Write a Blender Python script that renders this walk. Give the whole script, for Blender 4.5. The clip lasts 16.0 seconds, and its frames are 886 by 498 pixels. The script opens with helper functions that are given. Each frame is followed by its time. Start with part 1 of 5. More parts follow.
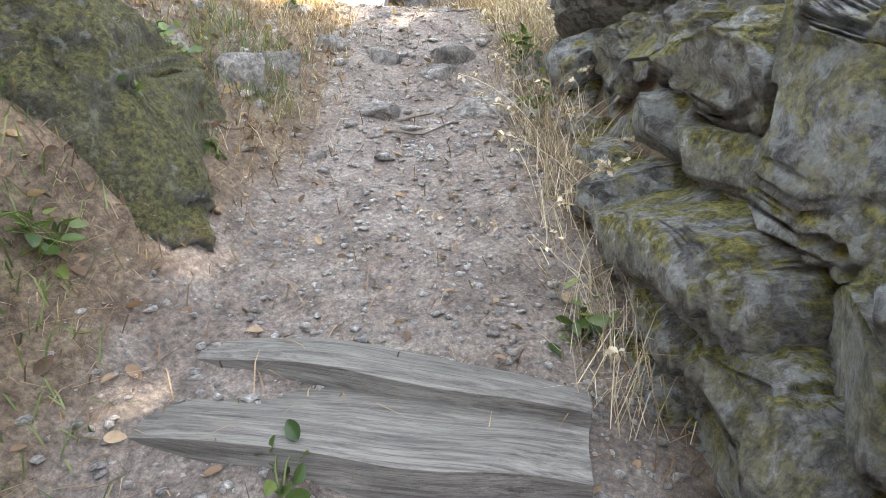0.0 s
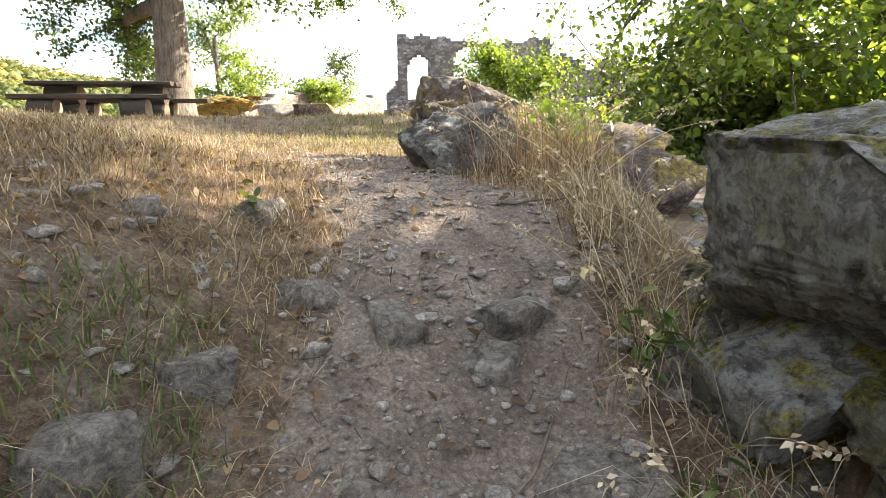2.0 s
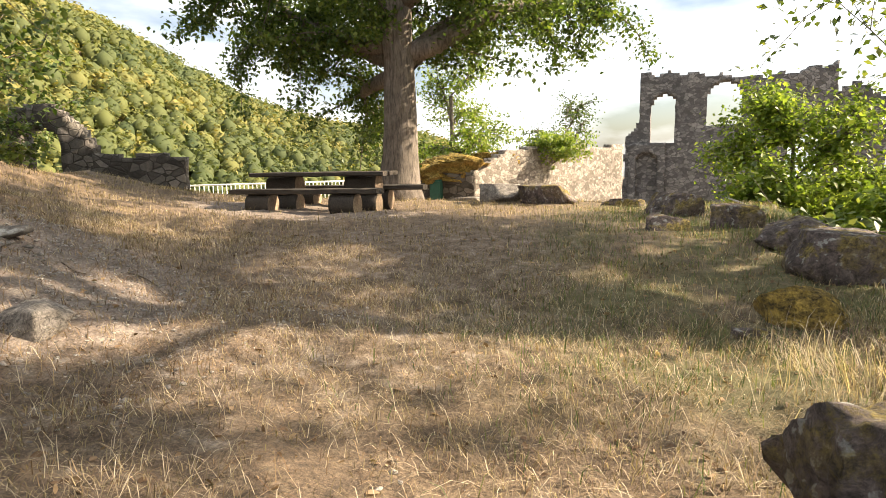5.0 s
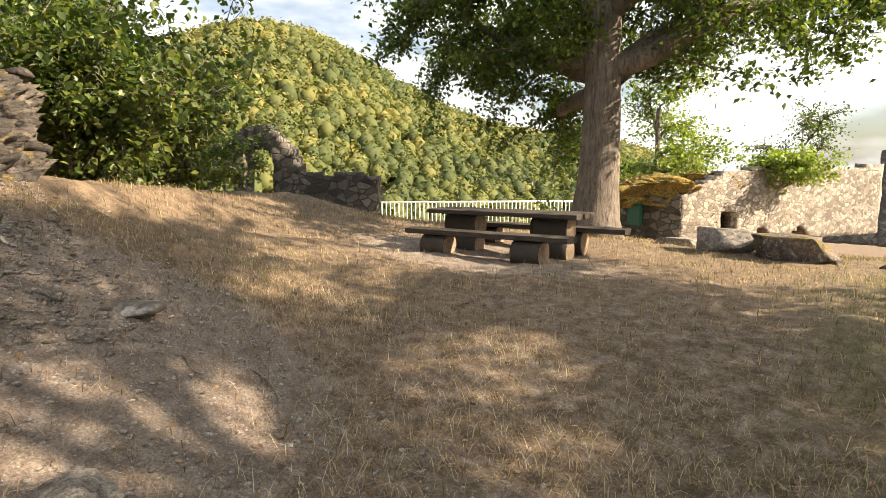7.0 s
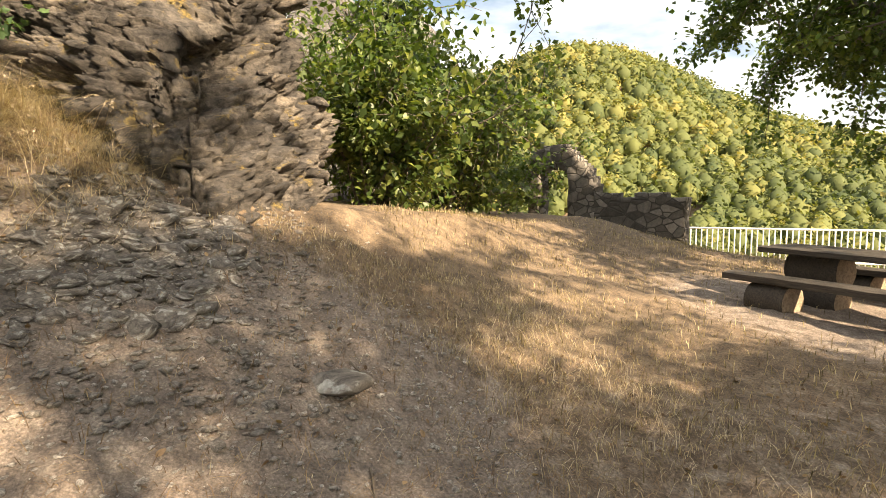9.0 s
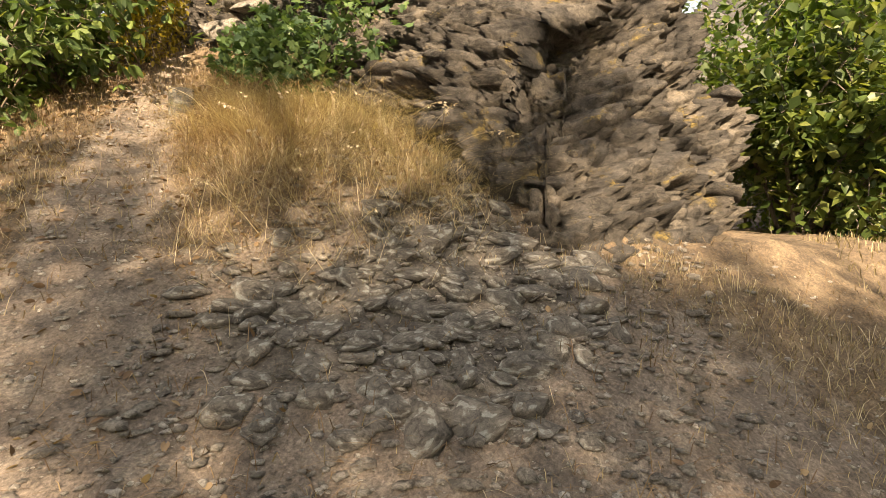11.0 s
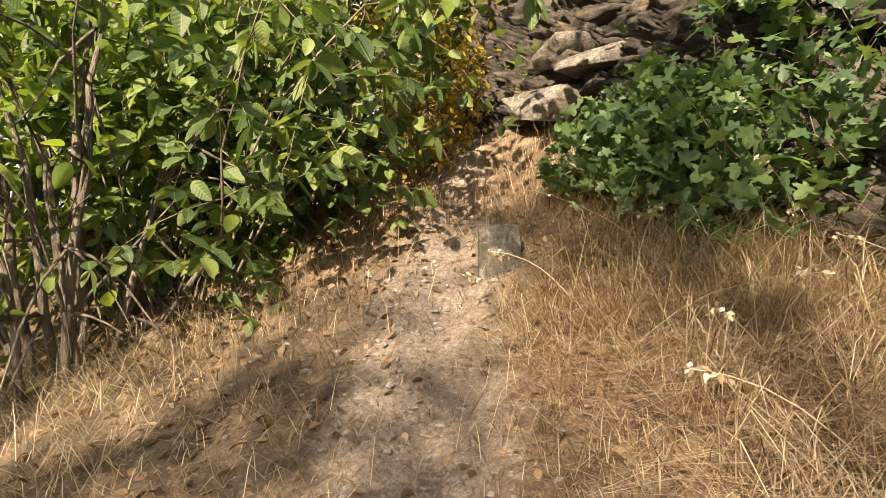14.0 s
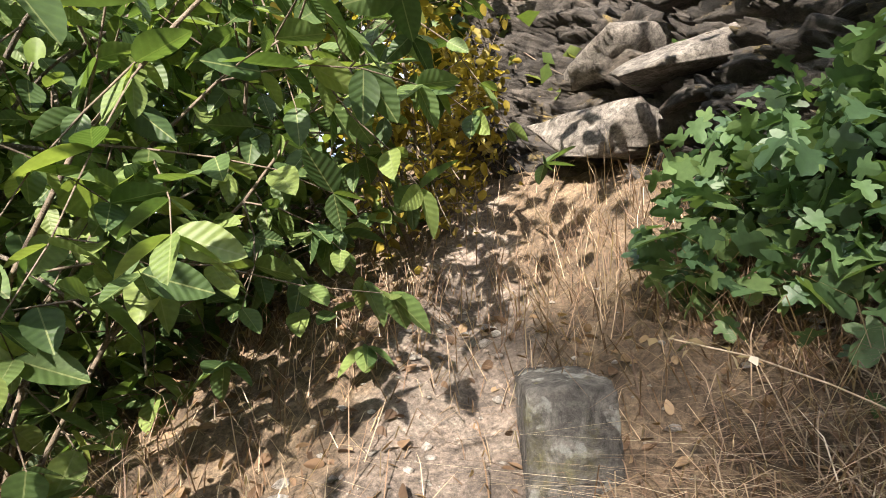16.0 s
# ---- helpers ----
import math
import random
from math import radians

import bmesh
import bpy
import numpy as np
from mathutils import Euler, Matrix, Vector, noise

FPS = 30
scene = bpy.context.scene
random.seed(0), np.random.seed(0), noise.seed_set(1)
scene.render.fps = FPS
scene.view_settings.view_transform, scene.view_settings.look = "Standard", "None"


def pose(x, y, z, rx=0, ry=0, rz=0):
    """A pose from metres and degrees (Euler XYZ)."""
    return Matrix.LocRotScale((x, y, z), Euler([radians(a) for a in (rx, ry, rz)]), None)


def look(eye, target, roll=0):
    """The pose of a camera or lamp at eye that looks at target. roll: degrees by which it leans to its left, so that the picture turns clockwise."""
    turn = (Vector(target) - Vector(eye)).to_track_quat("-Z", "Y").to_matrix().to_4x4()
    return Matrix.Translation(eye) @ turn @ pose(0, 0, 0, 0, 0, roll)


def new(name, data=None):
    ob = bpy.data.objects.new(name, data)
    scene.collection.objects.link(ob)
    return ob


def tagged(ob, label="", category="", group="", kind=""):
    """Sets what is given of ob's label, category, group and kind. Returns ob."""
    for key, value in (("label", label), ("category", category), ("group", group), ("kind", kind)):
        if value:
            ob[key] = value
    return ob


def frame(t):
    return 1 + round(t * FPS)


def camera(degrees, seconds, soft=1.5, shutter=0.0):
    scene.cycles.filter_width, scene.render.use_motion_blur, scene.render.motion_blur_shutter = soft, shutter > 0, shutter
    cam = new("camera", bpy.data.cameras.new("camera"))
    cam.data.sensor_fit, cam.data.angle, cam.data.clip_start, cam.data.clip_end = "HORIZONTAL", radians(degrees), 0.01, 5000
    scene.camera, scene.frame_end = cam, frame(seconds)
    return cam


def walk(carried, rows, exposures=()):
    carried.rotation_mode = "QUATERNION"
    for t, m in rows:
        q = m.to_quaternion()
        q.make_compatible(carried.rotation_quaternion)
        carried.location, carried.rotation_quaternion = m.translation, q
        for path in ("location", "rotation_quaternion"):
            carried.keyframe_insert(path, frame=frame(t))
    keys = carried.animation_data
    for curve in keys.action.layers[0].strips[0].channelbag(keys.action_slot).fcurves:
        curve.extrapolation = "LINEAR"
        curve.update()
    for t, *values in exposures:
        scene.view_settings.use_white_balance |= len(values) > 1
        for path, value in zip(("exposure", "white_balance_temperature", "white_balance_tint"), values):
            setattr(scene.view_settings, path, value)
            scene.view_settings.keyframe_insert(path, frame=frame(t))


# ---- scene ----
cam = camera(75.9, 16.0, soft=0.85)
EXPOSURES = [(0, 3.68, 5950, 10), (1.0, 3.23, 6000, 10), (1.5, 2.83, 6250, 10), (2.5, 2.33, 6400, 10), (3.5, 1.93, 6600, 10), (4.2, 1.85, 6800, 10), (6.5, 1.64, 7000, 10), (8.5, 1.95, 7350, 10), (11, 1.88, 7750, 10), (13, 1.78, 7300, 10), (14, 1.83, 7250, 10), (16, 2.03, 5850, 10)]
PATH = [
    (0, (-0.007, 0.052, 1.521), (-0.002, 1.952, 0.898), -0.1),
    (0.5, (-0.014, 0.47, 1.71), (-0.005, 2.386, 1.136), -0.4),
    (1, (-0.085, 0.795, 1.942), (-0.081, 2.734, 1.453), -0.2),
    (1.5, (-0.051, 1.239, 2.003), (-0.091, 3.192, 1.574), -0.1),
    (2, (-0.15, 1.742, 2.18), (-0.184, 3.697, 1.763), -0.3),
    (2.5, (-0.189, 2.136, 2.454), (-0.256, 4.098, 2.069), -0.2),
    (3, (-0.091, 2.499, 2.603), (-0.265, 4.458, 2.24), -0.3),
    (3.5, (-0.149, 3.086, 2.781), (-0.434, 5.035, 2.434), -0.4),
    (4, (-0.325, 3.704, 2.938), (-0.788, 5.622, 2.61), -0.9),
    (6.5, (-1.365, 5.6, 3.627), (-2.581, 7.165, 3.363), -0.0),
    (7, (-1.587, 6.003, 3.728), (-2.93, 7.462, 3.467), 0.1),
    (7.5, (-1.824, 6.425, 3.714), (-3.284, 7.768, 3.461), 0.0),
    (8, (-2.155, 6.807, 3.749), (-3.772, 7.961, 3.514), -0.0),
    (8.5, (-2.489, 7.052, 3.819), (-4.259, 7.956, 3.598), 0.1),
    (11, (-4.573, 7.211, 3.799), (-6.448, 6.521, 3.711), -0.9),
    (11.5, (-4.96, 6.936, 3.941), (-6.738, 6.026, 3.845), -0.6),
    (12, (-5.415, 6.53, 4.159), (-7.101, 5.456, 4.089), -0.3),
    (12.5, (-5.618, 6.111, 4.385), (-7.234, 4.933, 4.342), -0.1),
    (13, (-5.825, 5.81, 4.527), (-7.354, 4.52, 4.499), 0.0),
    (13.5, (-6.084, 5.478, 4.697), (-7.575, 4.145, 4.713), -0.4),
    (14, (-6.273, 5.097, 4.805), (-7.727, 3.724, 4.86), -0.9),
    (14.5, (-6.499, 4.843, 4.897), (-7.946, 3.463, 4.955), -1.0),
    (15, (-6.802, 4.498, 4.999), (-8.215, 3.09, 5.138), -1.9),
    (15.5, (-7.059, 4.351, 5.046), (-8.432, 2.912, 5.253), -2.8),
    (16, (-7.307, 4.122, 5.152), (-8.763, 2.765, 5.351), -2.0),
]
walk(cam, [(t, look(eye, target, roll)) for t, eye, target, roll in PATH],
     exposures=EXPOSURES)

# ---- world and sun ----
SUN_YAW, SUN_ELEV = -64.0, 31.0
world = bpy.data.worlds.new("sky")
scene.world = world
world.use_nodes = True
wt = world.node_tree
wt.nodes.clear()
w_out = wt.nodes.new("ShaderNodeOutputWorld")
w_bg = wt.nodes.new("ShaderNodeBackground")
w_sky = wt.nodes.new("ShaderNodeTexSky")
w_sky.sky_type = "NISHITA"
w_sky.sun_disc = False
w_sky.sun_elevation = radians(SUN_ELEV)
w_sky.sun_rotation = radians(-SUN_YAW)
w_sky.dust_density = 2.5
w_geo = wt.nodes.new("ShaderNodeTexCoord")
w_map = wt.nodes.new("ShaderNodeMapping")
w_map.inputs["Scale"].default_value = (1.6, 1.6, 5.0)
w_noise = wt.nodes.new("ShaderNodeTexNoise")
w_noise.inputs["Scale"].default_value = 1.7
w_noise.inputs["Detail"].default_value = 7.0
w_ramp = wt.nodes.new("ShaderNodeValToRGB")
w_ramp.color_ramp.elements[0].position, w_ramp.color_ramp.elements[1].position = 0.38, 0.60
w_mix = wt.nodes.new("ShaderNodeMixRGB")
w_mix.inputs[2].default_value = (8.0, 8.3, 8.8, 1)
wt.links.new(w_geo.outputs["Generated"], w_map.inputs["Vector"])
wt.links.new(w_map.outputs["Vector"], w_noise.inputs["Vector"])
wt.links.new(w_noise.outputs["Fac"], w_ramp.inputs["Fac"])
wt.links.new(w_ramp.outputs["Color"], w_mix.inputs[0])
wt.links.new(w_sky.outputs["Color"], w_mix.inputs[1])
wt.links.new(w_mix.outputs["Color"], w_bg.inputs["Color"])
wt.links.new(w_bg.outputs["Background"], w_out.inputs["Surface"])
w_bg.inputs["Strength"].default_value = 0.062

sun_data = bpy.data.lights.new("sun", "SUN")
sun_data.energy, sun_data.angle, sun_data.color = 5.0, radians(0.55), (1.0, 0.855, 0.67)
sun = new("sun", sun_data)
se, sy = radians(SUN_ELEV), radians(SUN_YAW)
SUN_WAY = Vector((-math.sin(sy) * math.cos(se), math.cos(sy) * math.cos(se), math.sin(se)))
sun.matrix_world = look(SUN_WAY * 60, (0, 0, 0))


# ---- materials ----
def node_mat(name):
    m = bpy.data.materials.new(name)
    m.use_nodes = True
    nt = m.node_tree
    return m, nt, nt.nodes["Principled BSDF"]


def noise_node(nt, scale, detail=6.0, rough=0.6, coord="Object", stretch=None, dist=0.0):
    tc = nt.nodes.new("ShaderNodeTexCoord")
    n = nt.nodes.new("ShaderNodeTexNoise")
    n.inputs["Scale"].default_value, n.inputs["Detail"].default_value = scale, detail
    n.inputs["Roughness"].default_value, n.inputs["Distortion"].default_value = rough, dist
    if stretch:
        mp = nt.nodes.new("ShaderNodeMapping")
        mp.inputs["Scale"].default_value = stretch
        nt.links.new(tc.outputs[coord], mp.inputs["Vector"])
        nt.links.new(mp.outputs["Vector"], n.inputs["Vector"])
    else:
        nt.links.new(tc.outputs[coord], n.inputs["Vector"])
    return n


def ramp_node(nt, src, stops):
    r = nt.nodes.new("ShaderNodeValToRGB")
    e = r.color_ramp.elements
    while len(e) < len(stops):
        e.new(0.5)
    for el, (p, c) in zip(e, stops):
        el.position, el.color = p, (*c, 1)
    nt.links.new(src, r.inputs["Fac"])
    return r


def mix_node(nt, fac, a, b, mode="MIX"):
    m = nt.nodes.new("ShaderNodeMixRGB")
    m.blend_type = mode
    for k, v in ((0, fac), (1, a), (2, b)):
        if isinstance(v, (int, float)):
            m.inputs[k].default_value = v
        elif isinstance(v, tuple):
            m.inputs[k].default_value = (*v, 1)
        else:
            nt.links.new(v, m.inputs[k])
    return m


def bump_node(nt, p, height, strength, distance):
    b = nt.nodes.new("ShaderNodeBump")
    b.inputs["Strength"].default_value, b.inputs["Distance"].default_value = strength, distance
    nt.links.new(height, b.inputs["Height"])
    nt.links.new(b.outputs["Normal"], p.inputs["Normal"])


def up_mask(nt, low, high):
    """1 where the surface faces up."""
    g = nt.nodes.new("ShaderNodeNewGeometry")
    s = nt.nodes.new("ShaderNodeSeparateXYZ")
    nt.links.new(g.outputs["Normal"], s.inputs[0])
    r = nt.nodes.new("ShaderNodeMapRange")
    r.inputs["From Min"].default_value, r.inputs["From Max"].default_value = low, high
    nt.links.new(s.outputs["Z"], r.inputs["Value"])
    return r.outputs[0]


def rock_mat(name, dark, mid, light, moss=0.0, moss_col=(0.13, 0.11, 0.02), lichen=0.0, scale=3.0, bump=0.03, coord="Object", grit=0.8, bed=None):
    m, nt, p = node_mat(name)
    big = noise_node(nt, scale, 8, 0.65, coord)
    fine = noise_node(nt, scale * 14, 10, 0.85, coord)
    col = ramp_node(nt, big.outputs["Fac"], [(0.3, dark), (0.5, mid), (0.72, light)])
    grain = ramp_node(nt, fine.outputs["Fac"], [(0.32, (0.25, 0.25, 0.25)), (0.5, (0.95, 0.95, 0.95)), (0.68, (1.7, 1.7, 1.7))])
    c = mix_node(nt, grit, col.outputs[0], grain.outputs[0], "MULTIPLY")
    pit = noise_node(nt, scale * 4.3, 9, 0.8, coord, bed, dist=0.8)
    # crevice shade put into the colour: hollows darkened, raised parts lightened
    pit_shade = ramp_node(nt, pit.outputs["Fac"], [(0.38, (0.16, 0.15, 0.14)), (0.49, (0.9, 0.9, 0.9)), (0.62, (1.75, 1.75, 1.75))])
    c = mix_node(nt, 0.8, c.outputs[0], pit_shade.outputs[0], "MULTIPLY")
    if lichen:
        ln = noise_node(nt, scale * 4.5, 5, 0.55, coord)
        lm = ramp_node(nt, ln.outputs["Fac"], [(0.60 - 0.1 * lichen, (0, 0, 0)), (0.64 - 0.1 * lichen, (1, 1, 1))])
        lf = mix_node(nt, 0.7, (0.36, 0.36, 0.33), grain.outputs[0], "MULTIPLY")
        lm = mix_node(nt, 0.75, (0, 0, 0), lm.outputs[0])
        c = mix_node(nt, lm.outputs[0], c.outputs[0], lf.outputs[0])
    if moss:
        mn = noise_node(nt, scale * 1.3, 8, 0.7, coord)
        mm = ramp_node(nt, mn.outputs["Fac"], [(0.62 - 0.3 * moss, (0, 0, 0)), (0.70 - 0.3 * moss, (1, 1, 1))])
        um = mix_node(nt, 1.0, mm.outputs[0], (1, 1, 1), "MULTIPLY")
        nt.links.new(up_mask(nt, -0.5, 0.5), um.inputs[2])
        mf = noise_node(nt, scale * 9, 8, 0.8, coord)
        mc = ramp_node(nt, mf.outputs["Fac"], [(0.38, tuple(v * 0.15 for v in moss_col)), (0.5, moss_col), (0.64, tuple(min(1, v * 2.4) for v in moss_col))])
        c = mix_node(nt, um.outputs[0], c.outputs[0], mc.outputs[0])
    nt.links.new(c.outputs[0], p.inputs["Base Color"])
    p.inputs["Roughness"].default_value = 0.92
    h = mix_node(nt, 0.4, pit.outputs["Fac"], fine.outputs["Fac"])
    bump_node(nt, p, h.outputs[0], 1.0, bump * 1.4)
    return m


def leaf_mat(name, dark, mid, light, trans=0.45, rough=0.45):
    m, nt, p = node_mat(name)
    g = nt.nodes.new("ShaderNodeNewGeometry")
    r = ramp_node(nt, g.outputs["Random Per Island"], [(0.0, dark), (0.55, mid), (1.0, light)])
    n = noise_node(nt, 60, 3)
    gr = ramp_node(nt, n.outputs["Fac"], [(0.3, (0.75, 0.75, 0.75)), (0.7, (1.15, 1.15, 1.15))])
    c = mix_node(nt, 0.7, r.outputs[0], gr.outputs[0], "MULTIPLY")
    nt.links.new(c.outputs[0], p.inputs["Base Color"])
    p.inputs["Roughness"].default_value = rough
    t = nt.nodes.new("ShaderNodeBsdfTranslucent")
    tcol = mix_node(nt, 1.0, c.outputs[0], (1.35, 1.35, 0.65), "MULTIPLY")
    nt.links.new(tcol.outputs[0], t.inputs["Color"])
    mx = nt.nodes.new("ShaderNodeMixShader")
    mx.inputs[0].default_value = trans
    out = nt.nodes["Material Output"]
    nt.links.new(p.outputs[0], mx.inputs[1])
    nt.links.new(t.outputs[0], mx.inputs[2])
    nt.links.new(mx.outputs[0], out.inputs["Surface"])
    return m


def wood_mat(name, dark, light, axis=(1, 12, 12), scale=2.0, bump=0.008):
    m, nt, p = node_mat(name)
    n = noise_node(nt, scale * 2, 8, 0.65, stretch=axis, dist=0.6)
    f = noise_node(nt, scale * 9, 6, 0.7, stretch=axis)
    big = noise_node(nt, 1.4, 4)
    col = ramp_node(nt, n.outputs["Fac"], [(0.34, dark), (0.5, tuple((a + b) / 2 for a, b in zip(dark, light))), (0.68, light)])
    st = ramp_node(nt, big.outputs["Fac"], [(0.3, (0.55, 0.55, 0.52)), (0.65, (1.1, 1.1, 1.1))])
    c = mix_node(nt, 0.8, col.outputs[0], st.outputs[0], "MULTIPLY")
    gr = ramp_node(nt, f.outputs["Fac"], [(0.32, (0.35, 0.33, 0.3)), (0.5, (1.05, 1.05, 1.05))])
    c = mix_node(nt, 0.75, c.outputs[0], gr.outputs[0], "MULTIPLY")
    nt.links.new(c.outputs[0], p.inputs["Base Color"])
    p.inputs["Roughness"].default_value = 0.85
    h = mix_node(nt, 0.5, n.outputs["Fac"], f.outputs["Fac"])
    bump_node(nt, p, h.outputs[0], 0.9, bump)
    return m


def plain_mat(name, col, rough=0.7, metal=0.0, var=0.25, scale=12):
    m, nt, p = node_mat(name)
    n = noise_node(nt, scale, 6)
    r = ramp_node(nt, n.outputs["Fac"], [(0.3, tuple(v * (1 - var) for v in col)), (0.7, tuple(min(1, v * (1 + var)) for v in col))])
    nt.links.new(r.outputs[0], p.inputs["Base Color"])
    p.inputs["Roughness"].default_value, p.inputs["Metallic"].default_value = rough, metal
    bump_node(nt, p, n.outputs["Fac"], 0.3, 0.004)
    return m


def ground_mat():
    m, nt, p = node_mat("earth_and_dry_turf")
    at = nt.nodes.new("ShaderNodeAttribute")
    at.attribute_name = "dirt"
    g2 = nt.nodes.new("ShaderNodeAttribute")
    g2.attribute_name = "lush"
    big = noise_node(nt, 0.9, 8, 0.65)
    mid = noise_node(nt, 7, 8, 0.7)
    fine = noise_node(nt, 55, 9, 0.85)
    peb = nt.nodes.new("ShaderNodeTexVoronoi")
    peb.inputs["Scale"].default_value = 42
    tc = nt.nodes.new("ShaderNodeTexCoord")
    nt.links.new(tc.outputs["Object"], peb.inputs["Vector"])
    d1 = ramp_node(nt, mid.outputs["Fac"], [(0.3, (0.105, 0.084, 0.068)), (0.5, (0.214, 0.168, 0.136)), (0.7, (0.31, 0.262, 0.215))])
    d2 = ramp_node(nt, fine.outputs["Fac"], [(0.36, (0.2, 0.2, 0.2)), (0.5, (0.95, 0.95, 0.95)), (0.63, (1.9, 1.88, 1.85))])
    dirt = mix_node(nt, 0.85, d1.outputs[0], d2.outputs[0], "MULTIPLY")
    pc = ramp_node(nt, peb.outputs["Distance"], [(0.16, (1.25, 1.25, 1.3)), (0.34, (0.85, 0.85, 0.85))])
    dirt = mix_node(nt, 0.55, dirt.outputs[0], pc.outputs[0], "MULTIPLY")
    t1 = ramp_node(nt, mid.outputs["Fac"], [(0.3, (0.065, 0.048, 0.033)), (0.5, (0.16, 0.112, 0.072)), (0.72, (0.26, 0.195, 0.125))])
    turf = mix_node(nt, 0.85, t1.outputs[0], d2.outputs[0], "MULTIPLY")
    gl = ramp_node(nt, mid.outputs["Fac"], [(0.35, (0.06, 0.065, 0.02)), (0.65, (0.15, 0.14, 0.055))])
    lushf = mix_node(nt, 1.0, g2.outputs["Color"], ramp_node(nt, big.outputs["Fac"], [(0.38, (0, 0, 0)), (0.6, (1, 1, 1))]).outputs[0], "MULTIPLY")
    turf = mix_node(nt, lushf.outputs[0], turf.outputs[0], gl.outputs[0])
    edge = nt.nodes.new("ShaderNodeMath")
    edge.operation = "ADD"
    sub = nt.nodes.new("ShaderNodeMath")
    sub.operation = "MULTIPLY_ADD"
    nt.links.new(mid.outputs["Fac"], sub.inputs[0])
    sub.inputs[1].default_value, sub.inputs[2].default_value = 1.1, -0.55
    nt.links.new(at.outputs["Fac"], edge.inputs[0])
    nt.links.new(sub.outputs[0], edge.inputs[1])
    em = ramp_node(nt, edge.outputs[0], [(0.34, (0, 0, 0)), (0.62, (1, 1, 1))])
    c = mix_node(nt, em.outputs[0], turf.outputs[0], dirt.outputs[0])
    rk = nt.nodes.new("ShaderNodeAttribute")
    rk.attribute_name = "bedrock"
    rc1 = ramp_node(nt, mid.outputs["Fac"], [(0.34, (0.045, 0.038, 0.033)), (0.5, (0.125, 0.106, 0.09)), (0.66, (0.26, 0.225, 0.19))])
    rc2 = mix_node(nt, 0.8, rc1.outputs[0], d2.outputs[0], "MULTIPLY")
    rsum = nt.nodes.new("ShaderNodeMath")
    rsum.operation = "ADD"
    nt.links.new(rk.outputs["Fac"], rsum.inputs[0])
    nt.links.new(sub.outputs[0], rsum.inputs[1])
    rm = ramp_node(nt, rsum.outputs[0], [(0.38, (0, 0, 0)), (0.58, (1, 1, 1))])
    c = mix_node(nt, rm.outputs[0], c.outputs[0], rc2.outputs[0])
    nt.links.new(c.outputs[0], p.inputs["Base Color"])
    p.inputs["Roughness"].default_value = 0.95
    h = mix_node(nt, 0.6, mid.outputs["Fac"], fine.outputs["Fac"])
    h2 = mix_node(nt, 0.25, h.outputs[0], peb.outputs["Distance"])
    bump_node(nt, p, h2.outputs[0], 1.0, 0.03)
    return m


def stone_wall_mat(name, dark, mid, light, scale=1.2, course=0.3):
    """Coursed rubble masonry seen from far off."""
    m, nt, p = node_mat(name)
    tc = nt.nodes.new("ShaderNodeTexCoord")
    mp = nt.nodes.new("ShaderNodeMapping")
    mp.inputs["Scale"].default_value = (1 / 0.45, 1 / 0.45, 1 / course)
    v = nt.nodes.new("ShaderNodeTexVoronoi")
    v.inputs["Scale"].default_value = scale
    v2 = nt.nodes.new("ShaderNodeTexVoronoi")
    v2.feature = "DISTANCE_TO_EDGE"
    v2.inputs["Scale"].default_value = scale
    nt.links.new(tc.outputs["Object"], mp.inputs["Vector"])
    nt.links.new(mp.outputs["Vector"], v.inputs["Vector"])
    nt.links.new(mp.outputs["Vector"], v2.inputs["Vector"])
    sep = nt.nodes.new("ShaderNodeSeparateColor")
    nt.links.new(v.outputs["Color"], sep.inputs[0])
    col = ramp_node(nt, sep.outputs[0], [(0.1, dark), (0.5, mid), (0.9, light)])
    n = noise_node(nt, 9, 8, 0.7)
    big = noise_node(nt, 0.5, 5)
    gr = ramp_node(nt, n.outputs["Fac"], [(0.3, (0.5, 0.5, 0.5)), (0.7, (1.3, 1.3, 1.3))])
    bg = ramp_node(nt, big.outputs["Fac"], [(0.35, (0.65, 0.65, 0.65)), (0.65, (1.15, 1.15, 1.15))])
    c = mix_node(nt, 0.8, col.outputs[0], gr.outputs[0], "MULTIPLY")
    c = mix_node(nt, 0.9, c.outputs[0], bg.outputs[0], "MULTIPLY")
    j = ramp_node(nt, v2.outputs["Distance"], [(0.02, (0, 0, 0)), (0.07, (1, 1, 1))])
    c = mix_node(nt, j.outputs[0], tuple(d * 0.8 for d in dark), c.outputs[0])
    nt.links.new(c.outputs[0], p.inputs["Base Color"])
    p.inputs["Roughness"].default_value = 0.93
    h = mix_node(nt, 0.5, j.outputs[0], n.outputs["Fac"])
    bump_node(nt, p, h.outputs[0], 1.0, 0.05)
    return m


M_GROUND = ground_mat()
M_BLOCK = rock_mat("lichened_sandstone", (0.09, 0.082, 0.074), (0.205, 0.19, 0.172), (0.35, 0.33, 0.30), moss=0.45, moss_col=(0.15, 0.13, 0.03), lichen=1.0, scale=5, bump=0.04)
M_MOSSROCK = rock_mat("mossy_stone", (0.11, 0.10, 0.09), (0.29, 0.27, 0.245), (0.50, 0.47, 0.43), moss=0.62, moss_col=(0.15, 0.13, 0.025), lichen=0.6, scale=5, bump=0.05)
M_BANKROCK = rock_mat("dark_mossy_bank_rock", (0.045, 0.038, 0.03), (0.13, 0.115, 0.098), (0.27, 0.245, 0.215), moss=0.95, moss_col=(0.088, 0.078, 0.018), lichen=0.2, scale=6, bump=0.05)
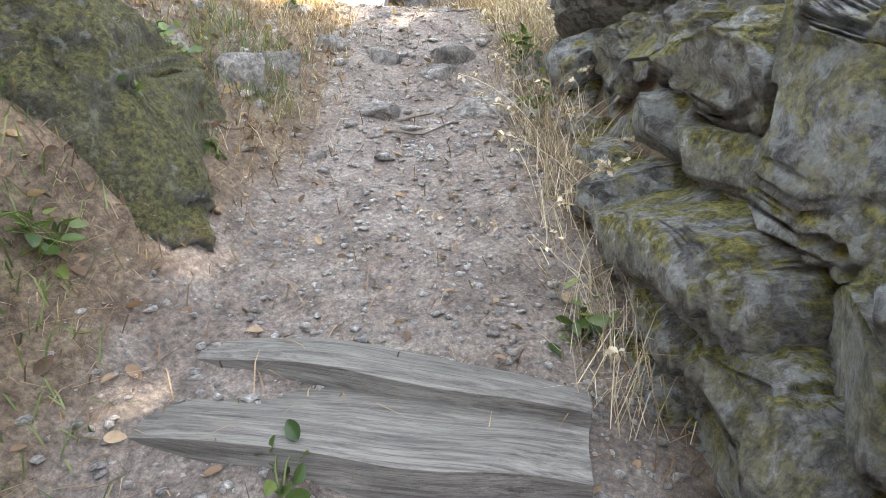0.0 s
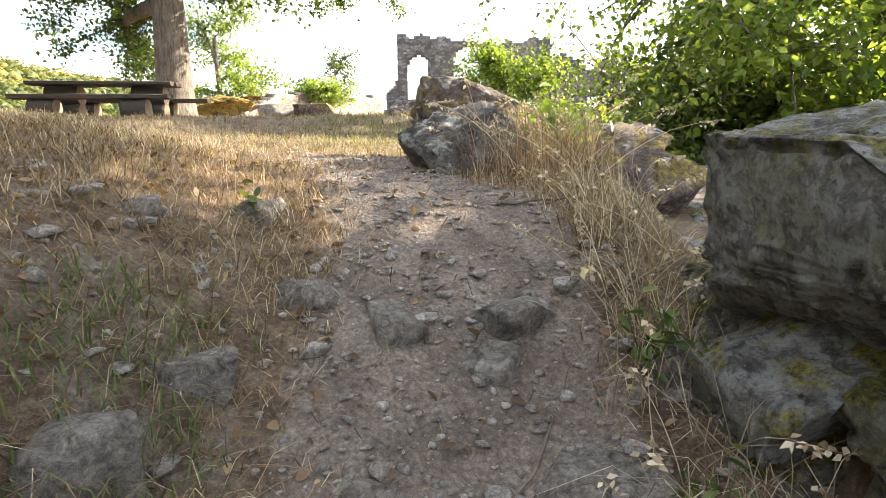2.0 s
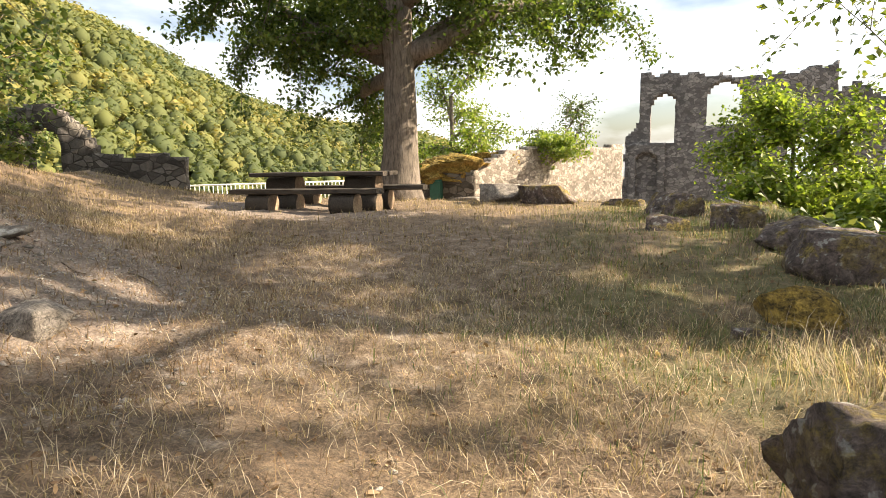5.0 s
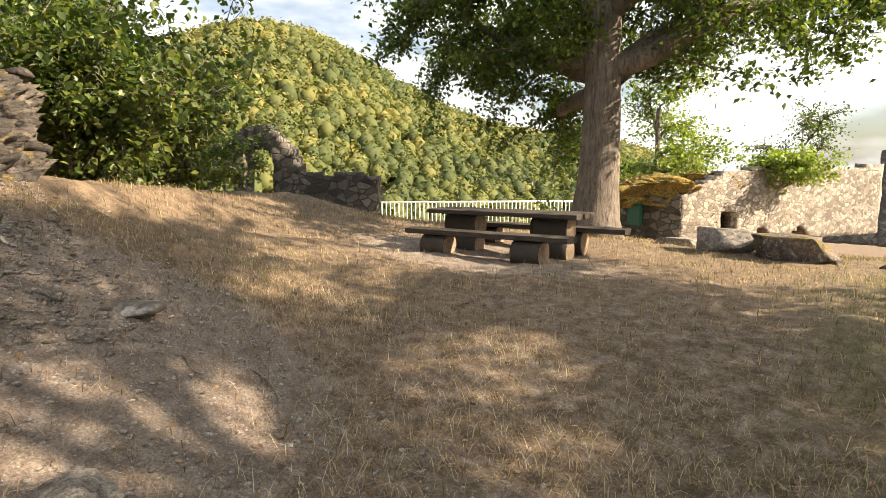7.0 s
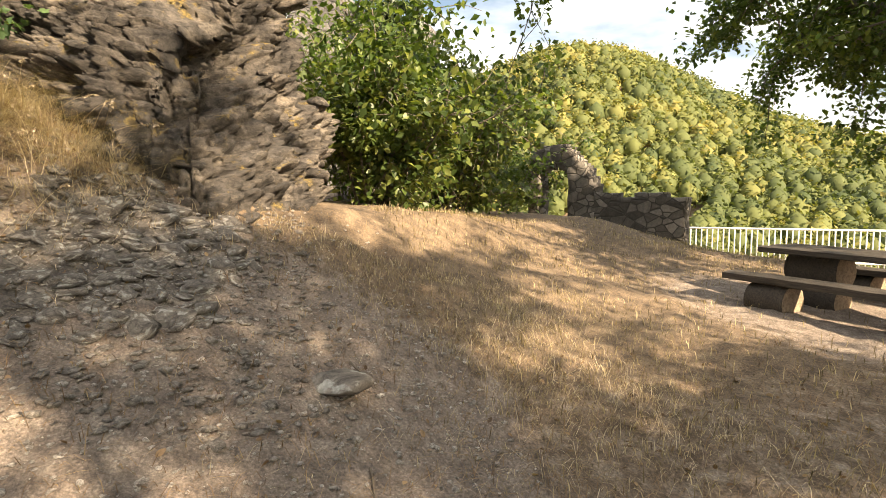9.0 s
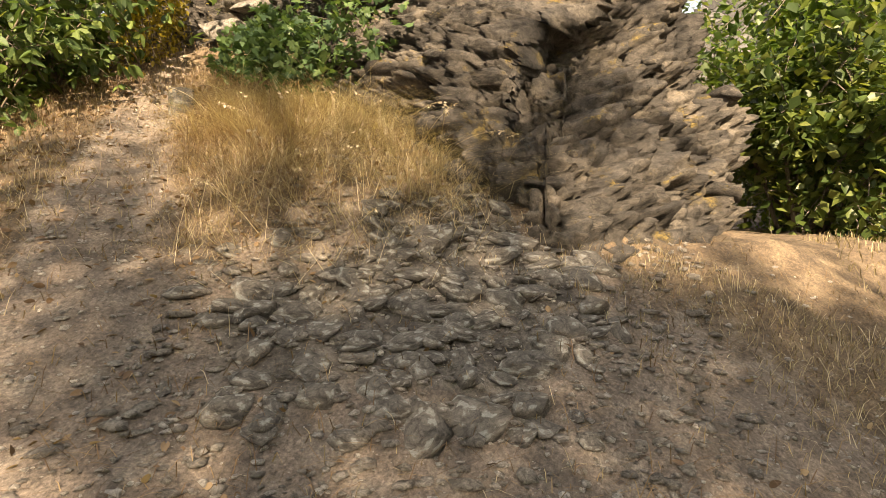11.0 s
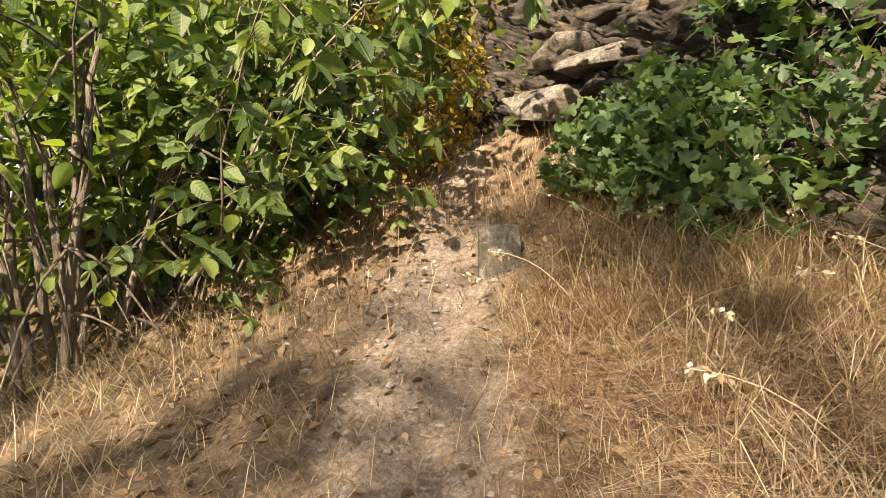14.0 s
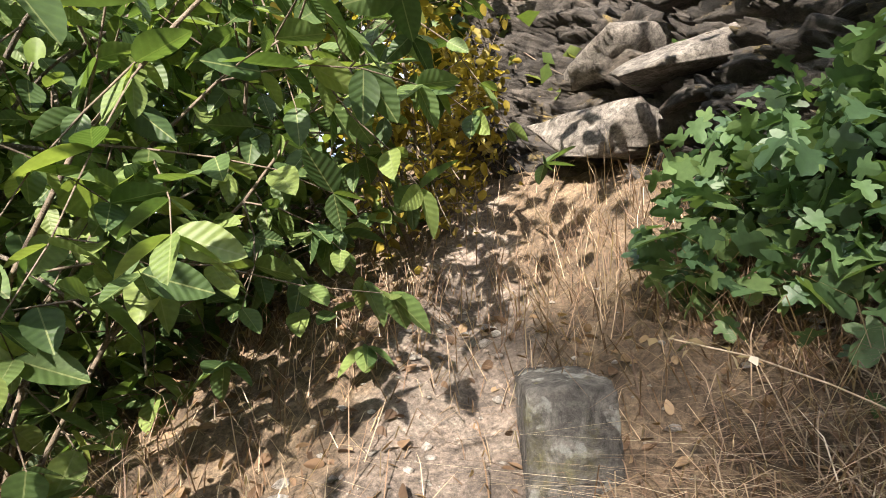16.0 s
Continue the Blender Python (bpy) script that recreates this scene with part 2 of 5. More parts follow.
M_GREYSTONE = rock_mat("rough_grey_stone", (0.11, 0.105, 0.10), (0.27, 0.255, 0.235), (0.46, 0.435, 0.40), moss=0.45, moss_col=(0.20, 0.17, 0.03), lichen=1.1, scale=5, bump=0.045)
M_DARKROCK = rock_mat("dark_red_sandstone", (0.06, 0.048, 0.044), (0.125, 0.095, 0.085), (0.22, 0.18, 0.16), moss=0.45, moss_col=(0.16, 0.12, 0.03), lichen=0.1)
M_CLIFF = rock_mat("weathered_slate_cliff", (0.022, 0.019, 0.017), (0.074, 0.063, 0.054), (0.18, 0.15, 0.12), moss=0.16, moss_col=(0.17, 0.12, 0.035), lichen=0.0, scale=2.2, bump=0.03, grit=0.6, bed=(1.0, 1.0, 2.0))
M_SLATE = rock_mat("slate_slabs", (0.055, 0.048, 0.042), (0.15, 0.131, 0.113), (0.30, 0.27, 0.235), moss=0.0, lichen=0.3, scale=1.1, bump=0.012, grit=0.5)
M_STONE = rock_mat("grey_dressed_stone", (0.05, 0.045, 0.04), (0.12, 0.108, 0.097), (0.22, 0.205, 0.18), moss=0.2, moss_col=(0.10, 0.09, 0.025), lichen=0.3)
M_PEBBLE = rock_mat("path_stone", (0.14, 0.12, 0.105), (0.25, 0.22, 0.19), (0.38, 0.34, 0.30), scale=5)
M_GRIT = rock_mat("pale_grit", (0.24, 0.21, 0.185), (0.40, 0.36, 0.32), (0.58, 0.54, 0.49), scale=5)
M_OLDWOOD = wood_mat("grey_weathered_timber", (0.075, 0.065, 0.055), (0.24, 0.215, 0.185), axis=(0.8, 16, 16))
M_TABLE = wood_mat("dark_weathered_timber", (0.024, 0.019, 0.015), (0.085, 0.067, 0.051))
M_LOGEND = wood_mat("pale_log_end", (0.17, 0.12, 0.08), (0.34, 0.25, 0.17), axis=(6, 6, 6))
M_BARK = wood_mat("grey_bark", (0.085, 0.068, 0.055), (0.27, 0.225, 0.185), axis=(5, 5, 0.9), scale=1.6, bump=0.05)
M_TWIG = wood_mat("dead_twig", (0.10, 0.075, 0.055), (0.24, 0.19, 0.14))
M_LEAF_TREE = leaf_mat("linden_leaves", (0.035, 0.065, 0.015), (0.075, 0.125, 0.025), (0.15, 0.19, 0.04))
M_LEAF_LIGHT = leaf_mat("light_green_leaves", (0.10, 0.16, 0.025), (0.19, 0.27, 0.05), (0.33, 0.38, 0.09), 0.48)
M_LEAF_BUSH = leaf_mat("bush_leaves", (0.035, 0.06, 0.015), (0.085, 0.125, 0.03), (0.20, 0.22, 0.06), 0.4)
M_LEAF_BIG = leaf_mat("broad_glossy_leaves", (0.05, 0.09, 0.03), (0.10, 0.155, 0.048), (0.20, 0.255, 0.07), 0.4, 0.55)
def add_veins(m):
    """Ribs of a broad leaf: one along the middle, others slanting off it."""
    nt = m.node_tree
    p = nt.nodes["Principled BSDF"]
    at = nt.nodes.new("ShaderNodeAttribute")
    at.attribute_name = "rib"
    sep = nt.nodes.new("ShaderNodeSeparateXYZ")
    nt.links.new(at.outputs["Vector"], sep.inputs[0])

    def calc(op, a, b=None):
        n = nt.nodes.new("ShaderNodeMath")
        n.operation = op
        for k, v in ((0, a), (1, b)):
            if isinstance(v, (int, float)):
                n.inputs[k].default_value = v
            elif v is not None:
                nt.links.new(v, n.inputs[k])
        return n.outputs[0]
    side = calc("ABSOLUTE", sep.outputs["X"])
    wave = calc("SINE", calc("MULTIPLY", calc("SUBTRACT", sep.outputs["Y"], calc("MULTIPLY", side, 0.75)), 46.0))
    mid = calc("LESS_THAN", side, 0.012)
    col = p.inputs["Base Color"].links[0].from_socket
    shade = ramp_node(nt, calc("ADD", calc("MULTIPLY", wave, 0.5), 0.5), [(0.0, (0.9, 0.9, 0.9)), (0.7, (1.0, 1.0, 1.0)), (1.0, (1.22, 1.2, 1.15))])
    c = mix_node(nt, 0.8, col, shade.outputs[0], "MULTIPLY")
    c = mix_node(nt, mid, c.outputs[0], (0.22, 0.26, 0.10))
    nt.links.new(c.outputs[0], p.inputs["Base Color"])
    bump_node(nt, p, wave, 0.35, 0.0012)


add_veins(M_LEAF_BIG)
M_LEAF_YELLOW = leaf_mat("yellowing_leaves", (0.16, 0.13, 0.02), (0.30, 0.23, 0.035), (0.42, 0.34, 0.06), 0.4)
M_LEAF_MAPLE = leaf_mat("lobed_maple_leaves", (0.045, 0.085, 0.04), (0.085, 0.145, 0.06), (0.16, 0.23, 0.08), 0.4, 0.5)
M_IVY = leaf_mat("ivy_leaves", (0.015, 0.035, 0.012), (0.035, 0.065, 0.02), (0.08, 0.11, 0.03), 0.2)
M_FOREST = leaf_mat("far_wood_crowns", (0.06, 0.085, 0.026), (0.15, 0.165, 0.045), (0.32, 0.26, 0.075), 0.3, 0.8)
tint = M_FOREST.node_tree.nodes.new("ShaderNodeAttribute")
tint.attribute_name = "tint"
for node in list(M_FOREST.node_tree.nodes):
    if node.type == "VALTORGB" and node.inputs["Fac"].links and node.inputs["Fac"].links[0].from_node.type == "NEW_GEOMETRY":
        M_FOREST.node_tree.links.new(tint.outputs["Fac"], node.inputs["Fac"])
M_STRAW = leaf_mat("dry_grass", (0.22, 0.16, 0.105), (0.46, 0.37, 0.27), (0.74, 0.64, 0.50), 0.3, 0.7)
M_STRAW_RED = leaf_mat("reddish_dry_grass", (0.11, 0.066, 0.046), (0.29, 0.19, 0.13), (0.56, 0.43, 0.31), 0.3, 0.7)
M_TURF = leaf_mat("short_parched_grass", (0.09, 0.068, 0.035), (0.25, 0.19, 0.11), (0.56, 0.45, 0.28), 0.3, 0.7)
M_GREENGRASS = leaf_mat("green_grass", (0.05, 0.08, 0.02), (0.11, 0.15, 0.045), (0.2, 0.22, 0.08), 0.35, 0.6)
M_LITTER = leaf_mat("fallen_leaves", (0.09, 0.055, 0.034), (0.21, 0.13, 0.078), (0.38, 0.27, 0.165), 0.3, 0.8)
M_RUIN = stone_wall_mat("grey_ruin_masonry", (0.10, 0.095, 0.09), (0.17, 0.16, 0.155), (0.26, 0.245, 0.23))
M_PALEWALL = stone_wall_mat("pale_rubble_masonry", (0.19, 0.16, 0.13), (0.32, 0.275, 0.23), (0.45, 0.40, 0.34), scale=2.0)
M_LOWWALL = stone_wall_mat("dark_and_shaded_rubble_masonry", (0.075, 0.065, 0.055), (0.14, 0.125, 0.105), (0.25, 0.22, 0.19))
M_MOSSCAP = rock_mat("orange_moss_cap", (0.10, 0.07, 0.03), (0.28, 0.18, 0.05), (0.42, 0.28, 0.08), moss=1.0, moss_col=(0.24, 0.16, 0.03), scale=1.5, bump=0.08)
M_STEEL = plain_mat("galvanised_steel", (0.55, 0.56, 0.57), 0.45, 0.6)
M_FENCE = plain_mat("pale_painted_steel", (0.68, 0.70, 0.68), 0.5)
M_BIN = plain_mat("dark_green_paint", (0.02, 0.10, 0.07), 0.4)
M_SHADE = plain_mat("recess_shade", (0.06, 0.05, 0.045), 0.95)


# ---- helpers for meshes ----
RNG = np.random.default_rng(7)


def mesh_data(name, verts, faces, material, smooth=False):
    me = bpy.data.meshes.new(name)
    verts = np.asarray(verts, float)
    me.vertices.add(len(verts))
    me.vertices.foreach_set("co", verts.ravel())
    if isinstance(faces, np.ndarray):
        n, k = faces.shape
        me.loops.add(n * k)
        me.loops.foreach_set("vertex_index", faces.ravel().astype(np.int32))
        me.polygons.add(n)
        me.polygons.foreach_set("loop_start", np.arange(0, n * k, k, dtype=np.int32))
    else:
        flat = np.array([i for f in faces for i in f], np.int32)
        sizes = np.array([len(f) for f in faces], np.int32)
        me.loops.add(len(flat))
        me.loops.foreach_set("vertex_index", flat)
        me.polygons.add(len(sizes))
        me.polygons.foreach_set("loop_start", np.r_[0, np.cumsum(sizes)[:-1]].astype(np.int32))
    me.update(calc_edges=True)
    me.validate()
    if smooth:
        me.polygons.foreach_set("use_smooth", np.ones(len(me.polygons), bool))
    me.materials.append(material)
    return me


def part(name, data, parent=None, label="", m=None):
    ob = new(name, data)
    ob.parent = parent
    if m is not None:
        ob.matrix_basis = m
    return tagged(ob, label)


def thing(name, x, y, z, label, category, group="", turn=0.0):
    ob = new(name)
    ob.matrix_basis = pose(x, y, z, 0, 0, turn)
    return tagged(ob, label, category, group)


def from_bm(name, bm, material, smooth=False):
    me = bpy.data.meshes.new(name)
    bm.to_mesh(me)
    bm.free()
    if smooth:
        me.polygons.foreach_set("use_smooth", np.ones(len(me.polygons), bool))
    me.materials.append(material)
    return me


def lattice(px, py, seed):
    """Smooth value noise on numpy arrays, about -1 to 1."""
    def corner(i, j):
        v = np.sin(i * 127.1 + j * 311.7 + seed * 74.7) * 43758.5453
        return (v - np.floor(v)) * 2 - 1
    i, j = np.floor(px), np.floor(py)
    u, v = px - i, py - j
    u, v = u * u * (3 - 2 * u), v * v * (3 - 2 * v)
    return (corner(i, j) * (1 - u) * (1 - v) + corner(i + 1, j) * u * (1 - v)
            + corner(i, j + 1) * (1 - u) * v + corner(i + 1, j + 1) * u * v)


def fbm(px, py, seed=0, octaves=4):
    out, a = 0.0, 1.0
    for k in range(octaves):
        out = out + a * lattice(px * 2 ** k, py * 2 ** k, seed + k)
        a *= 0.5
    return out


def step01(v):
    v = np.clip(v, 0, 1)
    return v * v * (3 - 2 * v)


# ---- the lie of the land ----
def path_height(y):
    return (0.25 + 0.36 * np.minimum(y, 2.9)) + 0.44 * (1 - np.exp(-np.maximum(y - 2.9, 0) * 0.62)) * 1.5 + 0.42 * step01((y - 8) / 4.5)


def hill_height(x, y):
    r = np.hypot(x, y)
    yaw = np.degrees(np.arctan2(-x, y))
    top = 14 + 50 * np.exp(-((yaw - 58) / 15.0) ** 2) + 16 * np.exp(-((yaw - 95) / 30.0) ** 2)
    top = top * step01((yaw - 14) / 16.0)
    valley = -34 * step01((r - 34) / 60.0)
    return valley + (top + 34) * step01((r - 90) / 215.0) * step01((yaw - 8) / 16.0)


def ground_height(x, y, detail=True):
    x, y = np.asarray(x, float), np.asarray(y, float)
    base = path_height(y)
    s = -x * 0.75 - y * 0.66
    rise = 0.80 * np.log1p(np.exp(np.clip((s + 0.2) * 0.7, -30, 30))) / 0.7
    rise = np.minimum(rise, 1.75 + 4.2 * step01((7.4 - y) / 2.6))
    rise = rise * (1 - 0.55 * step01((y - 7.5) / 5.5))
    gate = step01((-x - 0.2 - 0.35 * step01((2.2 - y) / 1.2) - 0.12 * y) / 0.95)
    gate = gate + (1 - gate) * step01((y - 3.0) / 1.5)
    z = base + rise * gate - 0.30 * step01((-x - 11) / 5.0) * step01((y - 14.5) / 4.0)
    # level ground beyond the retaining wall
    right = step01((x - 0.76) / 0.14)
    z = z * (1 - right) + (1.62 - 0.02 * np.maximum(y - 4, 0) * 2.0 * step01((x - 1.5) / 3.0)) * right * (y < 60) + z * 0 + right * (y >= 60) * z * 0
    # gentle fall towards the ruin, and the edge of the plateau
    z = z - 0.11 * np.clip(y - 17, 0, 30)
    out = np.maximum(step01((-x - 0.62 * (y - 2) - 24.5) / 9.0) * 0, step01((np.hypot(x + 2, y - 14) - 62) / 30.0))
    slope_edge = step01((-x * 0.72 + y * 0.69 - 27.5) / 7.0) * step01((-x - 9) / 6.0)
    z = z * (1 - out) - 7.0 * slope_edge * (1 - out) + hill_height(x, y)
    if detail:
        t = np.clip(((x + 6.9) * -1.9 + (y - 4.6) * -1.5) / (1.9 ** 2 + 1.5 ** 2), 0, 1.15)
        groove = step01((0.42 - np.hypot(x + 6.9 + 1.9 * t, y - 4.6 + 1.5 * t)) / 0.25)
        z = z - 0.10 * groove
        z = z + 0.17 * np.exp(-((x + 7.95) ** 2 + (y - 5.0) ** 2) / 0.55)
        near = step01((40 - np.hypot(x, y)) / 20.0)
        z = z + near * (0.055 * fbm(x * 0.9, y * 0.9, 3) + 0.020 * fbm(x * 4.5, y * 4.5, 9, 3))
    return z


def gz(x, y):
    return float(ground_height(np.array(float(x)), np.array(float(y))))


def dirt_mask(x, y):
    """1 on the trodden path."""
    mid = -0.13 - 0.42 * np.clip(y - 4, 0, 1.6)
    mid = np.where(y > 5, mid - 0.035 * (y - 5) ** 2, mid)
    a = step01((0.92 - 0.24 * step01((y - 1.4) / 1.4) - np.abs(x - mid)) / 0.42) * step01((7.6 - y) / 2.5)
    b = step01((3.1 - np.hypot(x + 5.9, (y - 6.7) * 1.1)) / 1.9) * 0.95
    t = np.clip(((x + 5.2) * -3.3 + (y - 6.4) * -3.3) / (3.3 ** 2 * 2), 0, 1.25)
    c = step01((0.95 - 0.45 * t - np.hypot(x + 5.2 + 3.3 * t - 0.35 * np.sin(t * 3), y - 6.4 + 3.3 * t)) / 0.55)
    d = step01((2.6 - np.hypot((x + 7.4) * 0.6, y - 13.2)) / 2.0) * 0.75
    e = 0.42 * step01((4.5 - np.hypot(x + 4, (y - 9) * 0.7)) / 3.0)
    f = 0.55 * step01((x - 0.9) / 0.8)
    return np.clip(np.maximum.reduce([a, b, c, d, e, f]), 0, 1)


def bedrock_mask(x, y):
    """1 where the slate of the outcrop breaks through the earth."""
    tongue = step01((1.0 - np.hypot((x + 7.35) * 0.85, (y - 6.3) * 1.05)) / 0.7)
    flat = 0.75 * step01((0.8 - np.hypot((x + 6.75) * 0.9, (y - 5.75) * 1.0)) / 0.7)
    bank = 0.45 * step01((0.9 - np.hypot((x + 1.2) * 0.9, y - 3.0)) / 0.6)
    return np.maximum.reduce([tongue, flat, bank])


def spread(lo, fine_lo, fine_hi, hi, fine, grow=1.13):
    mid = np.arange(fine_lo, fine_hi, fine)
    up, down, d = [mid[-1]], [mid[0]], fine
    while up[-1] < hi:
        d = min(d * grow, 60)
        up.append(up[-1] + d)
    d = fine
    while down[-1] > lo:
        d = min(d * grow, 60)
        down.append(down[-1] - d)
    return np.r_[down[:0:-1], mid, up[1:]]


GX = spread(-1500, -10.5, 2.6, 1500, 0.065)
GY = spread(-1500, -0.6, 11.5, 1500, 0.065)
XX, YY = np.meshgrid(GX, GY)
ZZ = ground_height(XX, YY)
NY, NX = XX.shape
idx = np.arange(NX * NY).reshape(NY, NX)
quads = np.stack([idx[:-1, :-1], idx[:-1, 1:], idx[1:, 1:], idx[1:, :-1]], -1).reshape(-1, 4)
ground_me = mesh_data("ground", np.stack([XX, YY, ZZ], -1).reshape(-1, 3), quads, M_GROUND, smooth=True)
for attr, val in (("dirt", dirt_mask(XX, YY)), ("bedrock", bedrock_mask(XX, YY)), ("lush", step01((XX + 3.5) / 3.0) * step01((YY - 6) / 3.0))):
    a = ground_me.attributes.new(attr, "FLOAT", "POINT")
    a.data.foreach_set("value", val.ravel().astype(np.float32))
tagged(new("ground", ground_me), "trodden earth path and parched grass on sloping castle ground", "ground", kind="structure")


# ---- rocks ----
ICO = {}


def ico(sub):
    if sub not in ICO:
        bm = bmesh.new()
        bmesh.ops.create_icosphere(bm, subdivisions=sub, radius=1.0)
        ICO[sub] = (np.array([v.co for v in bm.verts]), np.array([[v.index for v in f.verts] for f in bm.faces]))
        bm.free()
    return ICO[sub]


def rock_verts(size, seed, sub=4, square=0.55, rough=0.10, cuts=5):
    """An angular boulder: a ball pushed towards a box, cut by planes, roughened."""
    v, f = ico(sub)
    r = np.random.default_rng(seed)
    p = np.sign(v) * np.abs(v) ** square
    p = p / np.maximum(np.abs(p).max(1, keepdims=True), 1e-6) * (0.45 + 0.55 * np.abs(v).max(1, keepdims=True) ** 0.3)
    for _ in range(cuts * 2):
        n = r.normal(size=3)
        n /= np.linalg.norm(n)
        d = r.uniform(0.62, 0.95)
        over = np.maximum(p @ n - d, 0)
        p = p - over[:, None] * n * 0.95
    out = []
    off = Vector(r.uniform(-50, 50, 3))
    grain = np.array(size) / max(size)
    for q in p:
        w = Vector(q * grain)
        k = 1 + rough * (0.8 * noise.fractal(w * 1.6 + off, 0.9, 2.1, 3) + 0.8 * abs(noise.noise(w * 4.2 + off)) + 0.45 * noise.ridged_multi_fractal(w * 5.0 + off, 0.9, 2.2, 3, 0.9, 1.6) - 0.3)
        if sub > 4:
            k += 0.5 * rough * (noise.cell(w * 6.5 + off + Vector(q) * 0.6) - 0.5) * 0.35
            k += rough * 0.30 * noise.noise(w * 17 + off) + rough * 0.16 * noise.noise(w * 37 + off)
        out.append(q * k)
    return np.array(out) * np.array(size) / 2, f


def rock(name, size, seed, material, sub=4, **kw):
    v, f = rock_verts(size, seed, sub, **kw)
    return mesh_data(name, v, f, material)


def boulder(x, y, size, seed, material, label, turn=0.0, sink=0.12, z=None, tip=0.0, name="boulder", group="", category="rock", sub=4, **kw):
    me = rock(name, size, seed, material, sub, **kw)
    ob = new(name, me)
    zz = (gz(x, y) - sink + size[2] / 2) if z is None else z + size[2] / 2
    ob.matrix_basis = pose(x, y, zz, tip, 0, turn)
    return tagged(ob, label, category, group)


# ---- cliff ----
def cliff_depth(x, y):
    """Depth behind the two main faces of the outcrop (negative in front of it)."""
    a = -((x + 8.3) * 0.967 + (y - 6.8) * -0.254)
    b = -((x + 8.3) * 0.49 + (y - 6.85) * 0.87)
    c = -((x + 11.1) * -0.75 + (y - 8.0) * 0.66)
    return a, b, c


def make_cliff():
    foot = np.array([(-10.6, 0.6), (-9.9, 2.0), (-9.45, 3.3), (-8.75, 4.9), (-7.95, 5.95), (-7.9, 6.75), (-8.9, 7.5), (-10.2, 7.9), (-10.95, 8.0), (-11.7, 7.7), (-14.5, 7.3)])
    seg = np.r_[0, np.cumsum(np.linalg.norm(np.diff(foot, axis=0), axis=1))]
    u = np.arange(0, seg[-1], 0.026)
    bx, by = np.interp(u, seg, foot[:, 0]), np.interp(u, seg, foot[:, 1])
    ker = np.ones(19) / 19
    bx, by = np.convolve(np.pad(bx, 9, "edge"), ker, "valid"), np.convolve(np.pad(by, 9, "edge"), ker, "valid")
    tx, ty = np.gradient(bx), np.gradient(by)
    tl = np.hypot(tx, ty)
    nx_, ny_ = ty / tl, -tx / tl
    # height and steepness along the face
    H = np.interp(u, seg, [1.3, 1.4, 1.7, 2.6, 4.6, 5.2, 5.4, 5.2, 5.0, 5.0, 4.5])
    apron = np.interp(u, seg, [0.5, 0.5, 0.6, 0.9, 1.35, 1.45, 1.1, 0.5, 0.12, 0.1, 0.2])
    v = np.arange(-0.2, 1.001, 0.0046)
    U, V = np.meshgrid(u, v)
    h = np.where(V < 0, V, V * H[None])
    inward = apron[None] * (np.clip(h, 0, 1.35) * 0.72 + np.clip(h - 1.35, 0, 0.3) * 1.4) + 0.16 * np.clip(h - 1.2, 0, 9) + 0.25 * fbm(U * 0.7, h * 0.9, 33, 3)
    crest = np.clip((V - 0.94) / 0.06, 0, 1)
    inward = inward + 2.6 * crest ** 1.5
    X, Y = bx[None] - nx_[None] * inward, by[None] - ny_[None] * inward
    Z = ground_height(X * 0 + bx[None], Y * 0 + by[None], False) - 0.05 + h * (1 - 0.02 * crest)
    def rnd(i, j, n):
        w = np.sin(i * 127.1 + j * 311.7 + n * 74.7) * 43758.5453
        return w - np.floor(w)

    def beds(thick, lo, hi, seed):
        """Broken beds of rock: a random thrust for each block, and 0 in the cracks between blocks."""
        q = (Z + 0.20 * X - 0.16 * Y) / thick + 0.9 * fbm(X * 0.8 + seed, Y * 0.8 + Z * 0.5, seed, 3) + 0.35 * fbm(U * 3.1, Z * 3.1, seed + 5, 2)
        k = np.floor(q)
        fr = q - k
        wide = lo + (hi - lo) * rnd(k, 0, seed)
        t = (U + 0.25 * fr * wide * (rnd(k, 3, seed) - 0.5) * 2 + 0.05 * fbm(U * 7, Z * 7, seed + 9, 2)) / wide + 17 * rnd(k, 1, seed)
        j = np.floor(t)
        fs = t - j
        gap = np.minimum(np.minimum(fr, 1 - fr) * thick, np.minimum(fs, 1 - fs) * wide)
        tilt = (fr - 0.5) * thick * 0.9 * (rnd(k, j, seed + 2) - 0.2) + (fs - 0.5) * wide * 0.5 * (rnd(k, j, seed + 3) - 0.5)
        return rnd(k, j, seed + 1), gap, tilt

    v1, g1, t1 = beds(0.34, 0.5, 1.3, 3)
    v2, g2, t2 = beds(0.13, 0.16, 0.46, 8)
    v3, g3, t3 = beds(0.055, 0.10, 0.3, 5)
    push = 0.26 * (v1 - 0.4) + t1 + 0.15 * (v2 - 0.4) + t2 - 0.07 * (g2 < 0.016) - 0.10 * (g1 < 0.026) + 0.05 * v3 + t3 * 1.2 - 0.025 * (g3 < 0.009) + 0.025 * fbm(U * 8, h * 8, 2, 3)
    push = push * np.clip(h * 3 + 0.3, 0.1, 1)
    up = 0.25
    P = np.stack([X + nx_[None] * push, Y + ny_[None] * push, Z + up * push], -1)
    ny, nx = X.shape
    i = np.arange(nx * ny).reshape(ny, nx)
    q = np.stack([i[:-1, :-1], i[:-1, 1:], i[1:, 1:], i[1:, :-1]], -1).reshape(-1, 4)
    me = mesh_data("rock_outcrop", P.reshape(-1, 3), q, M_CLIFF)
    ob = tagged(new("rock_outcrop", me), "tall layered slate outcrop with ochre moss on its lit edge", "cliff", kind="structure")
    return ob, P, np.stack([nx_, ny_], -1), h


CLIFF, CLIFF_P, CLIFF_N, CLIFF_H = make_cliff()


